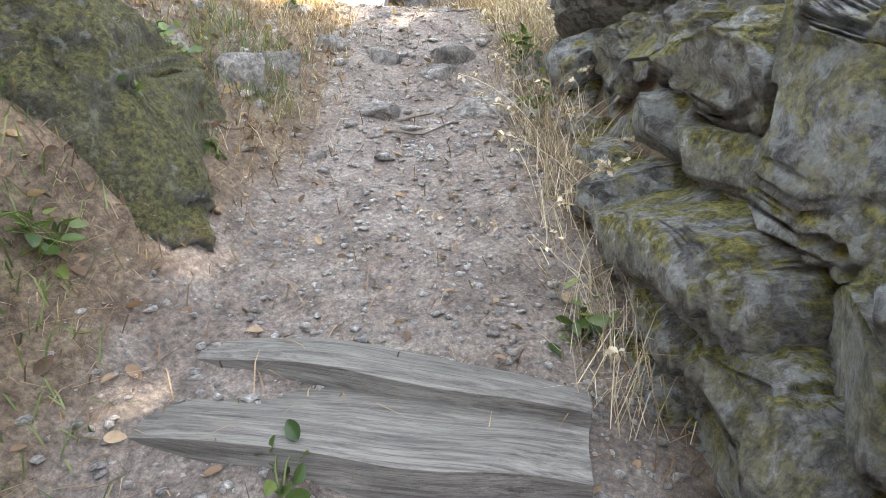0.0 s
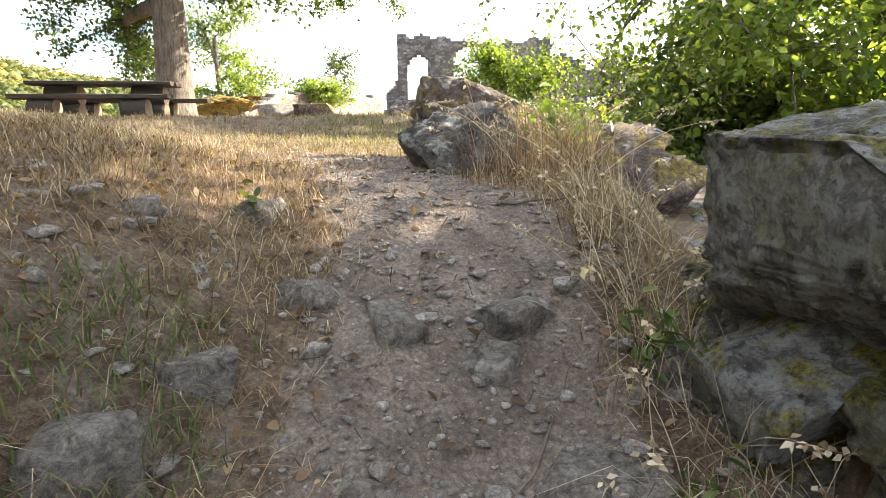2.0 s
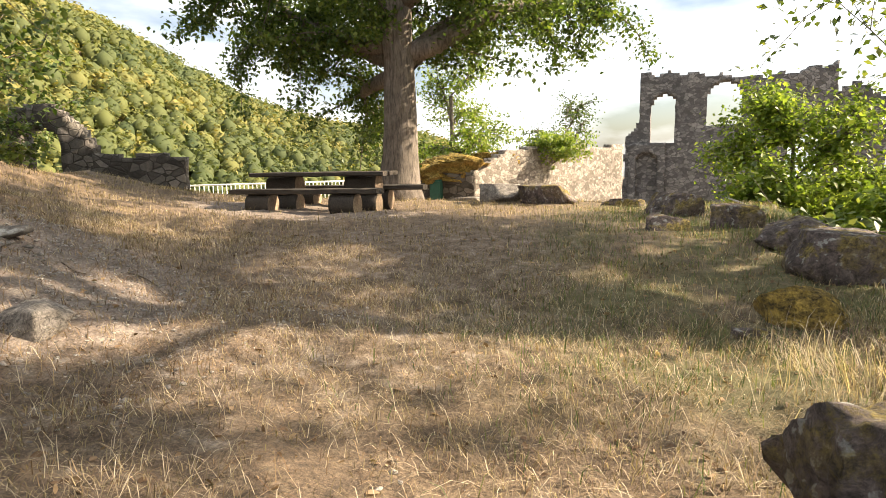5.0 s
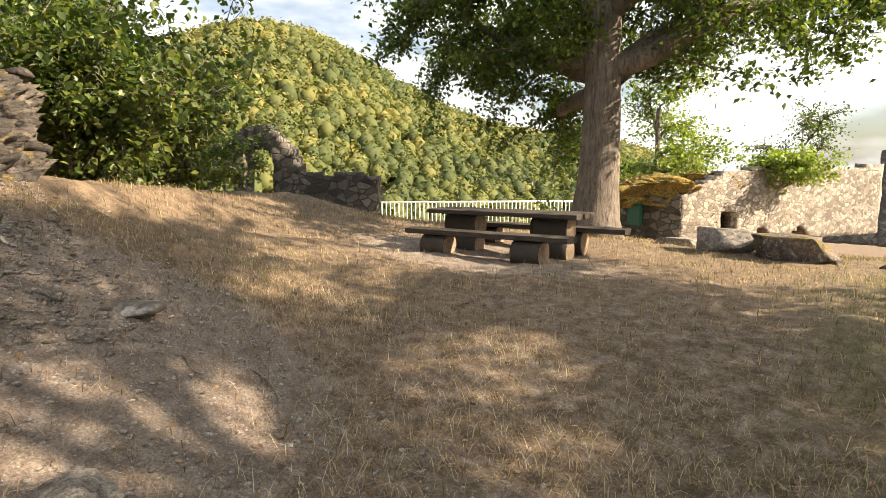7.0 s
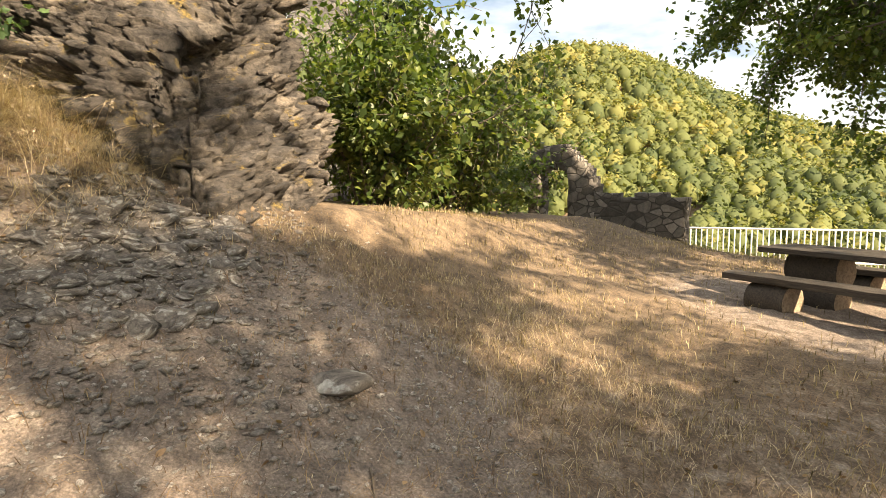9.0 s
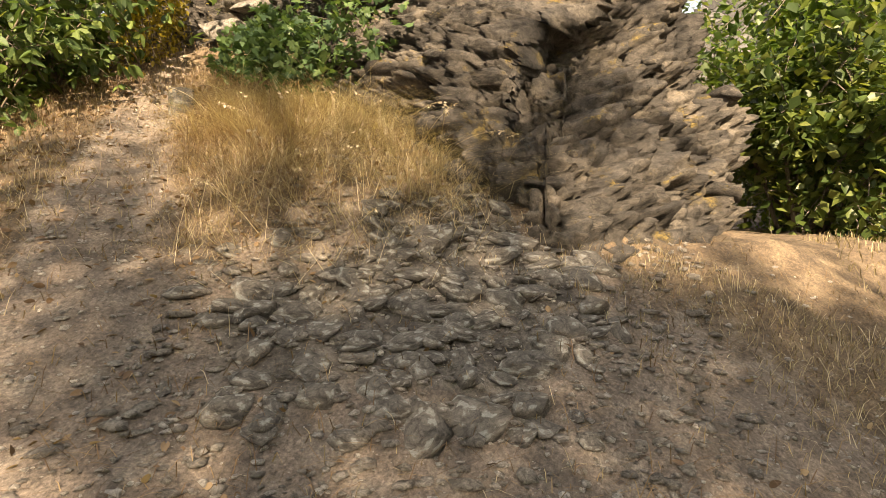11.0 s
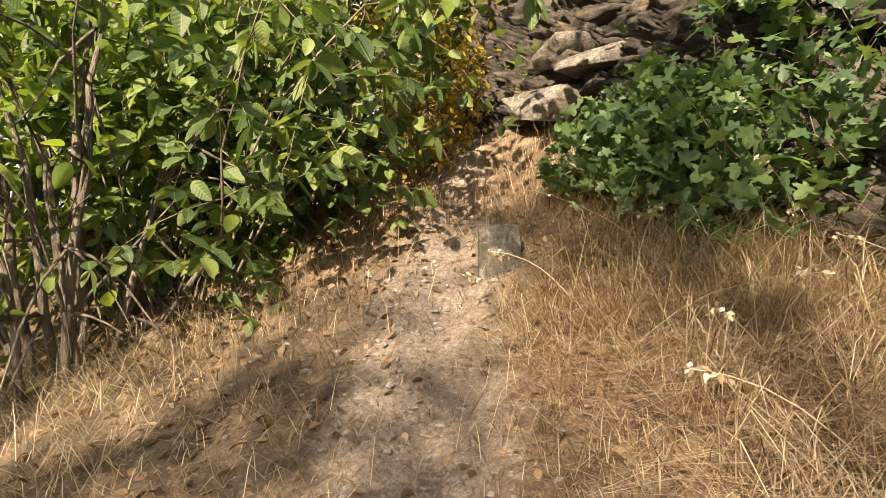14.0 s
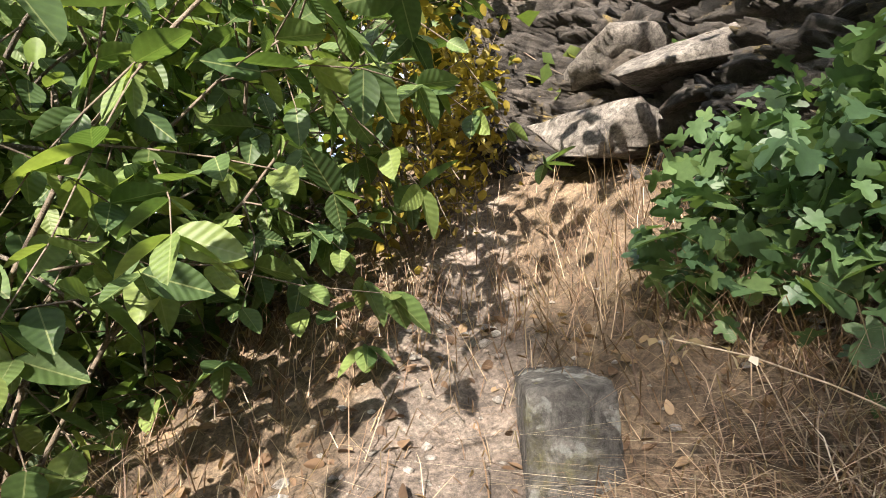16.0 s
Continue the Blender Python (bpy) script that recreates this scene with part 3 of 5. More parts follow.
# ---- grass and leaves as meshes of many blades ----
def blades(px, py, pz, length, width, lean, seed, bend=0.5, drift=(0, 0)):
    """Three-sided bent blades, two quads each; arrays in, vertices and faces out."""
    r = np.random.default_rng(seed)
    n = len(px)
    a = r.uniform(0, 2 * np.pi, n)
    L = length * r.uniform(0.35, 1.35, n)
    ln = lean * r.uniform(0.3, 1.2, n)
    sway = 0.45 * min(1.0, length * 3)
    dx = np.cos(a) * ln + drift[0] + sway * fbm(px * 2.6, py * 2.6, seed + 40, 3)
    dy = np.sin(a) * ln + drift[1] + sway * fbm(px * 2.6 + 9, py * 2.6, seed + 60, 3)
    ln = np.hypot(dx, dy)
    wx, wy = -np.sin(a) * width / 2, np.cos(a) * width / 2
    base = np.stack([px, py, pz - 0.01], -1)
    mid = base + np.stack([dx * L * 0.45, dy * L * 0.45, L * 0.58 * np.sqrt(np.maximum(0.15, 1 - 0.3 * ln ** 2))], -1)
    tip = base + np.stack([dx * L * (1 + bend * 0.4), dy * L * (1 + bend * 0.4), L * np.sqrt(np.maximum(0.08, 1 - np.minimum(ln, 0.95) ** 2)) * (1 - 0.25 * bend)], -1)
    w = np.stack([wx, wy, 0 * wx], -1)
    v = np.stack([base - w, base + w, mid + w * 0.8, mid - w * 0.8, tip], 1).reshape(-1, 3)
    i = np.arange(n)[:, None] * 5
    f = np.concatenate([i + [0, 1, 2], i + [0, 2, 3], i + [3, 2, 4]])
    return v, f


def stuff(name, v, f, material, label, category):
    return tagged(new(name, mesh_data(name, v, f, material)), label, category, kind="stuff")


LEAF_SHAPES = {
    "oval": [(0, 0), (0.12, 0.06), (0.22, 0.18), (0.29, 0.36), (0.28, 0.54), (0.21, 0.74), (0.11, 0.90), (0, 1.0), (-0.11, 0.90), (-0.21, 0.74), (-0.28, 0.54), (-0.29, 0.36), (-0.22, 0.18), (-0.12, 0.06)],
    "maple": [(0, 0.30), (0.02, 0.02), (0.19, -0.05), (0.33, 0.0), (0.31, 0.10), (0.24, 0.18), (0.44, 0.24), (0.56, 0.40), (0.46, 0.47), (0.30, 0.44), (0.21, 0.48), (0.25, 0.66), (0.19, 0.84), (0.07, 0.90), (0, 0.97),
              (-0.07, 0.90), (-0.19, 0.84), (-0.25, 0.66), (-0.21, 0.48), (-0.30, 0.44), (-0.46, 0.47), (-0.56, 0.40), (-0.44, 0.24), (-0.24, 0.18), (-0.31, 0.10), (-0.33, 0.0), (-0.19, -0.05), (-0.02, 0.02)],
    "simple": [(0, 0), (0.33, 0.45), (0, 1.0), (-0.33, 0.45)],
}


def leaf_cloud(centres, size, seed, shape="simple", droop=0.35, jitter=0.35, aim=None):
    """One leaf at each centre, folded along its rib and turned at random."""
    r = np.random.default_rng(seed)
    n = len(centres)
    out = np.array(LEAF_SHAPES[shape])
    k = len(out)
    s = size * r.uniform(1 - jitter, 1 + jitter, n)
    yaw = r.uniform(0, 2 * np.pi, n)
    if aim is not None:
        yaw = aim + r.normal(0, 0.3, n)
    pitch = -droop + r.normal(0, 0.5, n)
    roll = r.normal(0, 0.6, n)
    fwd = np.stack([np.cos(yaw) * np.cos(pitch), np.sin(yaw) * np.cos(pitch), np.sin(pitch)], -1)
    side = np.stack([-np.sin(yaw), np.cos(yaw), 0 * yaw], -1)
    up = np.cross(fwd, side)
    sd = side * np.cos(roll)[:, None] + up * np.sin(roll)[:, None]
    up = np.cross(fwd, sd)
    fold = 0.22
    v = (centres[:, None] + s[:, None, None] * (out[None, :, 1:2] * fwd[:, None] + out[None, :, 0:1] * sd[:, None]
         + (np.abs(out[None, :, 0:1]) * fold - 0.16 * out[None, :, 1:2] ** 2) * up[:, None]))
    i = np.arange(n)[:, None] * k
    tip = int(np.argmax(out[:, 1]))
    f = [i + [0, j, j + 1] for j in range(1, tip)] + [i + [0, j, j + 1] for j in range(tip, k - 1)]
    if shape == "maple":
        f.append(i + [0, k - 1, 1])
    return v.reshape(-1, 3), np.concatenate(f)


def tube(points, radii, sides=8, wobble=0.0, seed=0):
    r = np.random.default_rng(seed)
    points = np.array(points, float)
    v, f = [], []
    ph = r.uniform(0, 6.28, 6)
    for n, (p, rad) in enumerate(zip(points, radii)):
        d = points[min(n + 1, len(points) - 1)] - points[max(n - 1, 0)]
        d /= np.linalg.norm(d) + 1e-9
        ref = np.array([0, 0, 1.0]) if abs(d[2]) < 0.9 else np.array([1.0, 0, 0])
        a = np.cross(d, ref)
        a /= np.linalg.norm(a)
        b = np.cross(d, a)
        for k in range(sides):
            t = 2 * np.pi * k / sides
            rr = rad * (1 + wobble * (np.sin(3 * t + ph[0]) * 0.5 + np.sin(5 * t + ph[1] + n * 0.15) * 0.35 + np.sin(2 * t + ph[2] + n * 0.3) * 0.5))
            v.append(p + rr * (np.cos(t) * a + np.sin(t) * b))
    for n in range(len(points) - 1):
        for k in range(sides):
            f.append((n * sides + k, n * sides + (k + 1) % sides, (n + 1) * sides + (k + 1) % sides, (n + 1) * sides + k))
    f.append(tuple(range(sides))[::-1])
    f.append(tuple(range((len(points) - 1) * sides, len(points) * sides)))
    return v, f


def limb_path(start, way, length, seed, sag=0.0, n=7, wander=0.16):
    r = np.random.default_rng(seed)
    p, d = np.array(start, float), np.array(way, float)
    d /= np.linalg.norm(d)
    pts = [p]
    for k in range(n):
        d = d + r.normal(0, wander, 3) + np.array([0, 0, -sag / n])
        d /= np.linalg.norm(d)
        p = p + d * length / n
        pts.append(p)
    return np.array(pts)


def join(chunks):
    v, f, off = [], [], 0
    for cv, cf in chunks:
        v.extend(cv)
        f.extend([tuple(i + off for i in q) for q in cf])
        off += len(cv)
    return v, f


def tree(name, x, y, z, label, trunk_h, trunk_r, limbs, leaf_material, leaf_size, leaves, seed, lean=(0, 0), twig_len=1.6, shape="simple", clump=0.5, fork=False, sag=0.35, group=""):
    """limbs: start height (share of the trunk), yaw, tilt above level, length."""
    r = np.random.default_rng(seed)
    top = thing(name, x, y, z, label, "tree", group)
    hs = np.linspace(-0.25, trunk_h, 12)
    line = [np.array([lean[0] * h / trunk_h + 0.05 * np.sin(h * 0.9), lean[1] * h / trunk_h, h]) for h in hs]
    rad = [trunk_r * (1.0 - 0.42 * max(h, 0) / trunk_h + 0.75 * np.exp(-max(h + 0.1, 0) * 2.2)) for h in hs]
    v, f = tube(line, rad, 22, 0.07, seed)
    part("trunk", mesh_data("trunk", v, f, M_BARK, smooth=True), top)
    tips, chunks_leaf = [], []
    for n, (share, yaw, tilt, length) in enumerate(limbs):
        h = share * trunk_h
        base = np.array([lean[0] * share + 0.05 * np.sin(h * 0.9), lean[1] * share, h])
        w = np.array([-np.sin(radians(yaw)) * np.cos(radians(tilt)), np.cos(radians(yaw)) * np.cos(radians(tilt)), np.sin(radians(tilt))])
        pts = limb_path(base, w, length, seed * 31 + n, sag)
        r0 = min(trunk_r * 0.6, 0.035 * length + 0.03) * (0.45 if share > 0.96 else 1.0) * (1.35 if tilt > 60 and share < 0.5 else 1.0)
        chunks = [tube(pts, np.linspace(r0, 0.03, len(pts)), 8, 0.06, seed + n)]
        for k in range(2, len(pts)):
            for m in range(3):
                d = pts[k] - pts[k - 1]
                side = d / np.linalg.norm(d) + r.normal(0, 0.75, 3) * np.array([1, 1, 0.55])
                tl = twig_len * r.uniform(0.5, 1.2)
                tp = limb_path(pts[k - 1] + (pts[k] - pts[k - 1]) * r.uniform(), side, tl, seed * 77 + n * 50 + k * 5 + m, sag * 1.4, 5)
                chunks.append(tube(tp, np.linspace(0.022 + 0.01 * tl, 0.006, len(tp)), 4))
                tips.extend(tp[1:])
                tips.append(tp[-1] + r.normal(0, 0.2, 3))
        lv, lf = join(chunks)
        part("limb", mesh_data("limb", lv, lf, M_BARK, smooth=True), top)
    tips = np.array(tips)
    pick = tips[r.integers(0, len(tips), leaves)]
    centres = pick + r.normal(0, clump, (leaves, 3)) * np.array([1, 1, 0.6]) * r.uniform(0.2, 1, (leaves, 1))
    v, f = leaf_cloud(centres, leaf_size, seed + 5, shape)
    part("crown", mesh_data("crown", v, f, leaf_material), top)
    return top


def bush(name, x, y, z, size, leaf_material, leaf_size, leaves, seed, label, shape="simple", stems=9, stem_r=0.02, group="", hollow=0.55, droop=0.35, pairs=False):
    """Stems that fan out of the root and a ragged shell of leaves."""
    r = np.random.default_rng(seed)
    top = thing(name, x, y, z, label, "bush", group)
    sx, sy, sz = size
    chunks, tips, nodes = [], [], []
    for n in range(stems):
        a = r.uniform(0, 2 * np.pi)
        w = np.array([np.cos(a) * sx * 0.55, np.sin(a) * sy * 0.55, sz * r.uniform(0.8, 1.3)])
        ln = np.linalg.norm(w) * r.uniform(0.6, 1.0)
        pts = limb_path((np.cos(a) * 0.08 * sx, np.sin(a) * 0.08 * sy, -0.1), w, ln, seed * 13 + n, 0.35, 8, 0.12)
        chunks.append(tube(pts, np.linspace(stem_r, stem_r * 0.25, len(pts)), 6))
        for k in range(2, len(pts)):
            for m in range(2):
                tp = limb_path(pts[k], np.array([w[0], w[1], 0.3 * sz]) * 0.5 + r.normal(0, 0.6, 3) * np.array(size) * 0.5, 0.28 * ln * r.uniform(0.5, 1.2), seed * 17 + n * 40 + k * 3 + m, 0.5, 4)
                chunks.append(tube(tp, np.linspace(stem_r * 0.35, stem_r * 0.12, len(tp)), 4))
                tips.extend(tp)
                nodes.extend((tp[q], math.atan2(tp[q][1] - tp[q - 1][1], tp[q][0] - tp[q - 1][0]), q) for q in range(1, len(tp)))
    v, f = join(chunks)
    tagged(part("brushwood", mesh_data("brushwood", v, f, M_TWIG if stem_r < 0.025 else M_BARK, smooth=True), top), kind="stuff")
    tips = np.array(tips)
    n1 = int(leaves * 0.6)
    c1 = tips[r.integers(0, len(tips), n1)] + r.normal(0, 0.07, (n1, 3)) * np.array(size) * 0.6
    # ragged shell
    n2 = leaves - n1
    d = r.normal(size=(n2, 3))
    d[:, 2] = np.abs(d[:, 2]) * 0.9 - 0.15
    d /= np.linalg.norm(d, axis=1)[:, None]
    lump = 0.72 + 0.28 * np.array([noise.noise(Vector(q) * 2.3 + Vector((seed, 0, 0))) + 0.5 * noise.noise(Vector(q) * 6 + Vector((0, seed, 0))) for q in d])
    c2 = d * (lump * (hollow + (1 - hollow) * r.uniform(0, 1, n2) ** 0.5))[:, None] * np.array([sx / 2, sy / 2, sz * 0.62]) + np.array([0, 0, sz * 0.42])
    centres, aim = np.concatenate([c1, c2]), None
    if pairs:
        # two leaves at each node, crosswise to the last pair, and a tuft at the tip
        at, aim = [], []
        for p, way, q in nodes:
            for turn in ((0.5, -0.5, 1.7, -1.7) if q == 4 else (1.25, -1.25) if q % 2 else (0.8, -0.9)):
                at.append(p)
                aim.append(way + turn)
        n3 = leaves // 3
        centres = np.concatenate([np.array(at), c2[:n3]])
        aim = np.concatenate([np.array(aim), np.arctan2(c2[:n3, 1], c2[:n3, 0])])
    v, f = leaf_cloud(centres, leaf_size, seed + 3, shape, droop, aim=aim)
    if pairs:
        leaf_me = mesh_data("foliage", v, f, leaf_material)
        rib = leaf_me.attributes.new("rib", "FLOAT_VECTOR", "POINT")
        flat = np.array([(p[0], p[1], 0) for p in LEAF_SHAPES[shape]])
        rib.data.foreach_set("vector", np.tile(flat, (len(centres), 1)).ravel().astype(np.float32))
        part("foliage", leaf_me, top)
        return top
    part("foliage", mesh_data("foliage", v, f, leaf_material), top)
    return top


# ---- the great tree by the table, and the tree on the other side that shades the ground ----
tree("linden_tree", -8.35, 18.85, 2.15, "large grey-barked linden with spreading limbs beside the table", 8.5, 0.50,
     [(0.42, 60, 10, 6.5), (0.46, 82, 16, 7.0), (0.5, 100, 14, 6.5), (0.47, -72, 22, 7.5), (0.62, -95, 24, 6.5), (0.6, 30, 30, 5.5), (0.82, 170, 45, 5.0), (0.7, 80, 35, 6.5), (0.76, -40, 40, 6.5),
      (0.7, 130, 22, 5.5), (0.85, 140, 45, 6.0), (0.9, -90, 50, 6.0), (0.95, 20, 60, 5.5), (1.0, -150, 65, 5.5), (1.0, 70, 75, 6.0), (0.74, -75, 30, 8.0), (0.36, -66, 70, 7.0), (0.40, 100, 66, 6.5)],
     M_LEAF_TREE, 0.14, 92000, 11, lean=(0.3, 0.0), twig_len=2.2, clump=0.42, sag=0.5)
# upper limbs, out of view, are aimed to dapple the ground
tree("maple_tree", 8.6, 13.4, 0.9, "tall dark-stemmed maple with low leafy boughs by the slope", 9.4, 0.36,
     [(0.35, 110, 12, 4.6), (0.40, 155, 8, 6.5), (0.44, 65, 16, 4.8), (0.56, -60, 15, 6.0), (0.61, 20, 25, 5.0), (0.66, 60, 24, 6.5), (0.72, 76, 20, 5.5), (0.78, 58, 16, 5.0),
      (0.80, 50, 28, 6.5), (0.9, 75, 35, 5.5), (0.95, 50, 30, 6.0), (0.97, -90, 40, 5.5), (1.0, 30, 55, 4.0), (1.0, -150, 60, 4.0), (1.0, 100, 62, 6.0), (0.98, 40, 45, 5.5), (1.0, 60, 58, 5.0), (1.0, 75, 40, 6.0), (1.0, 55, 35, 6.5), (1.0, 140, 58, 6.0)],
     M_LEAF_LIGHT, 0.155, 31000, 23, lean=(-0.3, 0), twig_len=2.2, clump=0.34, sag=0.35)


# trunk stands out of view; added so that its crown shades the path
tree("maple_tree", 11.6, 8.4, 0.5, "unseen tall maple added on the slope to shade the path", 10.0, 0.33,
     [(0.56, 120, 15, 6.0), (0.6, -60, 20, 6.0), (0.66, 90, 25, 7.0), (0.76, 150, 25, 7.0), (0.84, 115, 28, 7.5), (0.9, -120, 35, 6.0),
      (0.93, 100, 40, 6.0), (1.0, 150, 50, 5.0), (1.0, -60, 65, 4.0)], M_LEAF_LIGHT, 0.17, 33000, 29, twig_len=2.2, clump=0.34, sag=0.35)


# ---- picnic table of split logs ----
def plank(lx, ly, lz, seed, material, cuts=14):
    r = np.random.default_rng(seed)
    bm = bmesh.new()
    bmesh.ops.create_grid(bm, x_segments=cuts, y_segments=4, size=0.5)
    geo = bmesh.ops.extrude_face_region(bm, geom=bm.faces[:])
    for e in geo["geom"]:
        if isinstance(e, bmesh.types.BMVert):
            e.co.z += 1
    for v in bm.verts:
        top = v.co.z > 0.5
        p = Vector((v.co.x * lx, v.co.y * ly, v.co.z * lz))
        p.y += 0.02 * noise.noise(Vector((p.x * 1.5 + seed, 0 if v.co.y > 0 else 9, 0)))
        p.z += 0.010 * noise.noise(Vector((p.x * 3, p.y * 6, seed))) * (1 if top else 1.6)
        if abs(v.co.y) > 0.49:
            p.z += -0.012 if top else 0.02
        if abs(v.co.x) > 0.49:
            p.x += 0.018 * noise.noise(Vector((p.y * 7, p.z * 9, seed)))
        v.co = p
    bmesh.ops.recalc_face_normals(bm, faces=bm.faces)
    return from_bm("plank", bm, material)


def log_piece(length, radius, seed, flat=0.0):
    """A log lying along y, with paler end faces."""
    pts = [(0, t, 0) for t in np.linspace(-length / 2, length / 2, 9)]
    v, f = tube(pts, [radius * (1 + 0.03 * math.sin(k * 1.7 + seed)) for k in range(9)], 20, 0.03, seed)
    v = np.array(v)
    if flat:
        v[:, 2] = np.minimum(v[:, 2], radius * flat)
    me = mesh_data("log", v, f, M_TABLE)
    me.materials.append(M_LOGEND)
    for p in me.polygons:
        p.use_smooth = len(p.vertices) == 4
        if len(p.vertices) > 4:
            p.material_index = 1
    return me


def picnic_table():
    t = thing("picnic_table", -7.25, 13.75, gz(-7.25, 13.6) - 0.02, "heavy dark split-log picnic table with two log benches", "table", turn=9)
    for n, y in enumerate((-0.27, 0.005, 0.28)):
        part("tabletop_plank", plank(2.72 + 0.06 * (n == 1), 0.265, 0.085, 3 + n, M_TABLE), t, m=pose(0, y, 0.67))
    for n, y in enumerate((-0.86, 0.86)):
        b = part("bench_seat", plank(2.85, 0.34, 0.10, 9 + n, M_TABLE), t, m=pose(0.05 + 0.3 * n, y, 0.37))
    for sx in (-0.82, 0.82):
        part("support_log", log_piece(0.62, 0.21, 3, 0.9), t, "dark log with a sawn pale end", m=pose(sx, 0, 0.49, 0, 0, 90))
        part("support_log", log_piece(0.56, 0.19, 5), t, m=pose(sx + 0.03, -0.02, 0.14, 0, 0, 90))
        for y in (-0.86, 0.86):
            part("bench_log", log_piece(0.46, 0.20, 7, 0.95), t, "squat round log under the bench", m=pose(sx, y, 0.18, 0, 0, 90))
    return t


picnic_table()


# ---- ruin and walls ----
def wall_mesh(name, length, height, depth, openings, material, top=None, res=0.35, seed=0, rough=0.06):
    """An upright wall along x with openings cut right through; openings: centre, sill, width, height, arched. top: outline over x."""
    nx, nz = max(2, int(length / res)), max(2, int(height / res))
    xs, zs = np.linspace(0, length, nx + 1), np.linspace(0, height, nz + 1)

    def solid(x, z):
        if top is not None and z > top(x):
            return False
        for c, s, w, h, arch in openings:
            u = abs(x - c) / (w / 2)
            if u < 1 and z > s:
                lid = s + h - (w / 2) * (1 - math.sqrt(1 - u * u)) if arch else s + h
                if z < lid:
                    return False
        return True

    cell = np.array([[solid((xs[i] + xs[i + 1]) / 2, (zs[k] + zs[k + 1]) / 2) for i in range(nx)] for k in range(nz)])
    verts, ids, faces = [], {}, []

    def vid(i, k, side):
        key = (i, k, side)
        if key not in ids:
            x, z = xs[i], zs[k]
            q = Vector((x * 1.7 + seed, z * 1.7, side * 5.0))
            y = side * depth + rough * noise.noise(q)
            ids[key] = len(verts)
            verts.append((x + rough * 1.2 * noise.noise(q + Vector((9, 0, 0))), y, z + rough * 1.2 * noise.noise(q + Vector((0, 9, 0)))))
        return ids[key]

    for k in range(nz):
        for i in range(nx):
            if not cell[k, i]:
                continue
            faces.append((vid(i, k, 0), vid(i + 1, k, 0), vid(i + 1, k + 1, 0), vid(i, k + 1, 0)))
            faces.append((vid(i, k + 1, 1), vid(i + 1, k + 1, 1), vid(i + 1, k, 1), vid(i, k, 1)))
            for di, dk, a, b in ((-1, 0, (0, 1), (0, 0)), (1, 0, (1, 0), (1, 1)), (0, -1, (0, 0), (1, 0)), (0, 1, (1, 1), (0, 1))):
                ii, kk = i + di, k + dk
                if 0 <= ii < nx and 0 <= kk < nz and cell[kk, ii]:
                    continue
                faces.append((vid(i + a[0], k + a[1], 0), vid(i + a[0], k + a[1], 1), vid(i + b[0], k + b[1], 1), vid(i + b[0], k + b[1], 0)))
    return mesh_data(name, verts, faces, material)


def ruin_top(x):
    if x < 3.0:
        return 5.2 + 0.5 * math.sin(x * 2.1) + 0.3 * math.sin(x * 5)
    if x < 4.1:
        return 6.6 + (x - 3.0) * 1.2
    return 11.6 + 0.35 * math.sin((x - 3) * 0.45) + 0.12 * math.sin(x * 3.1) + (0.3 if x < 5.0 else 0)


ruin = thing("castle_ruin", -9.5, 57.6, -1.4, "roofless grey stone ruin wall with tall arched window openings", "ruin")
part("facade_wall", wall_mesh("facade_wall", 18.5, 13.5, 1.3, [(6.15, 6.3, 2.0, 4.0, True), (10.8, 7.6, 2.8, 3.4, True), (2.75, 3.2, 0.6, 1.6, True), (16.6, 3.2, 2.2, 3.4, True)],
                              M_RUIN, ruin_top, 0.22, 3), ruin)
part("niche", wall_mesh("niche", 3.0, 6.2, 0.4, [(1.5, 1.0, 2.0, 4.4, True)], M_RUIN, None, 0.2, 8), ruin, "shallow arched niche in the wall", m=pose(3.4, -0.45, 0))
part("side_wall", wall_mesh("side_wall", 9.0, 11.0, 1.2, [(4.5, 3.0, 2.2, 3.6, True)], M_RUIN, lambda x: 9.6 + 0.7 * math.sin(x * 1.3), 0.3, 5), ruin, m=pose(18.6, 0.6, 0, 0, 0, -12))

bunker = thing("vaulted_chamber", -12.5, 28.5, 0.95, "low masonry chamber with a moss-grown roof and a front darkened as tree shade", "building")
# darker stone than the long wall: tree shade painted into the front
part("front_wall", wall_mesh("front_wall", 2.75, 1.95, 0.5, [], M_LOWWALL, None, 0.18, 12), bunker)
part("long_wall", wall_mesh("long_wall", 12.6, 3.3, 0.6, [(2.6, 0.0, 1.0, 1.35, True), (4.6, 0, 1.2, 0.5, True), (7.0, 0, 1.2, 0.5, True)], M_PALEWALL,
                            lambda x: 2.95 + 0.02 * x + 0.10 * math.sin(x * 1.7) if x > 2.4 else 1.95 + 0.4 * x, 0.18, 14, 0.05), bunker, "pale sunlit rubble wall", m=pose(2.74, 0.05, 0, 0, 0, 66))
# added dark sheet behind the openings; its colour paints the shade inside
part("shade_backing", wall_mesh("shade_backing", 12.0, 2.4, 0.2, [], M_SHADE, None, 0.4, 15), bunker, m=pose(1.7, 0.7, -0.05, 0, 0, 66))
part("moss_roof", rock("moss_roof", (3.4, 3.2, 1.3), 91, M_MOSSCAP, 5, rough=0.24), bunker, "hummock of ochre moss and grass", m=pose(1.3, 1.5, 2.15, 0, 0, 12))
part("moss_roof", rock("moss_roof", (2.2, 2.2, 1.0), 92, M_MOSSCAP, 5, rough=0.24), bunker, m=pose(2.4, 3.0, 2.3, 0, 0, 40))


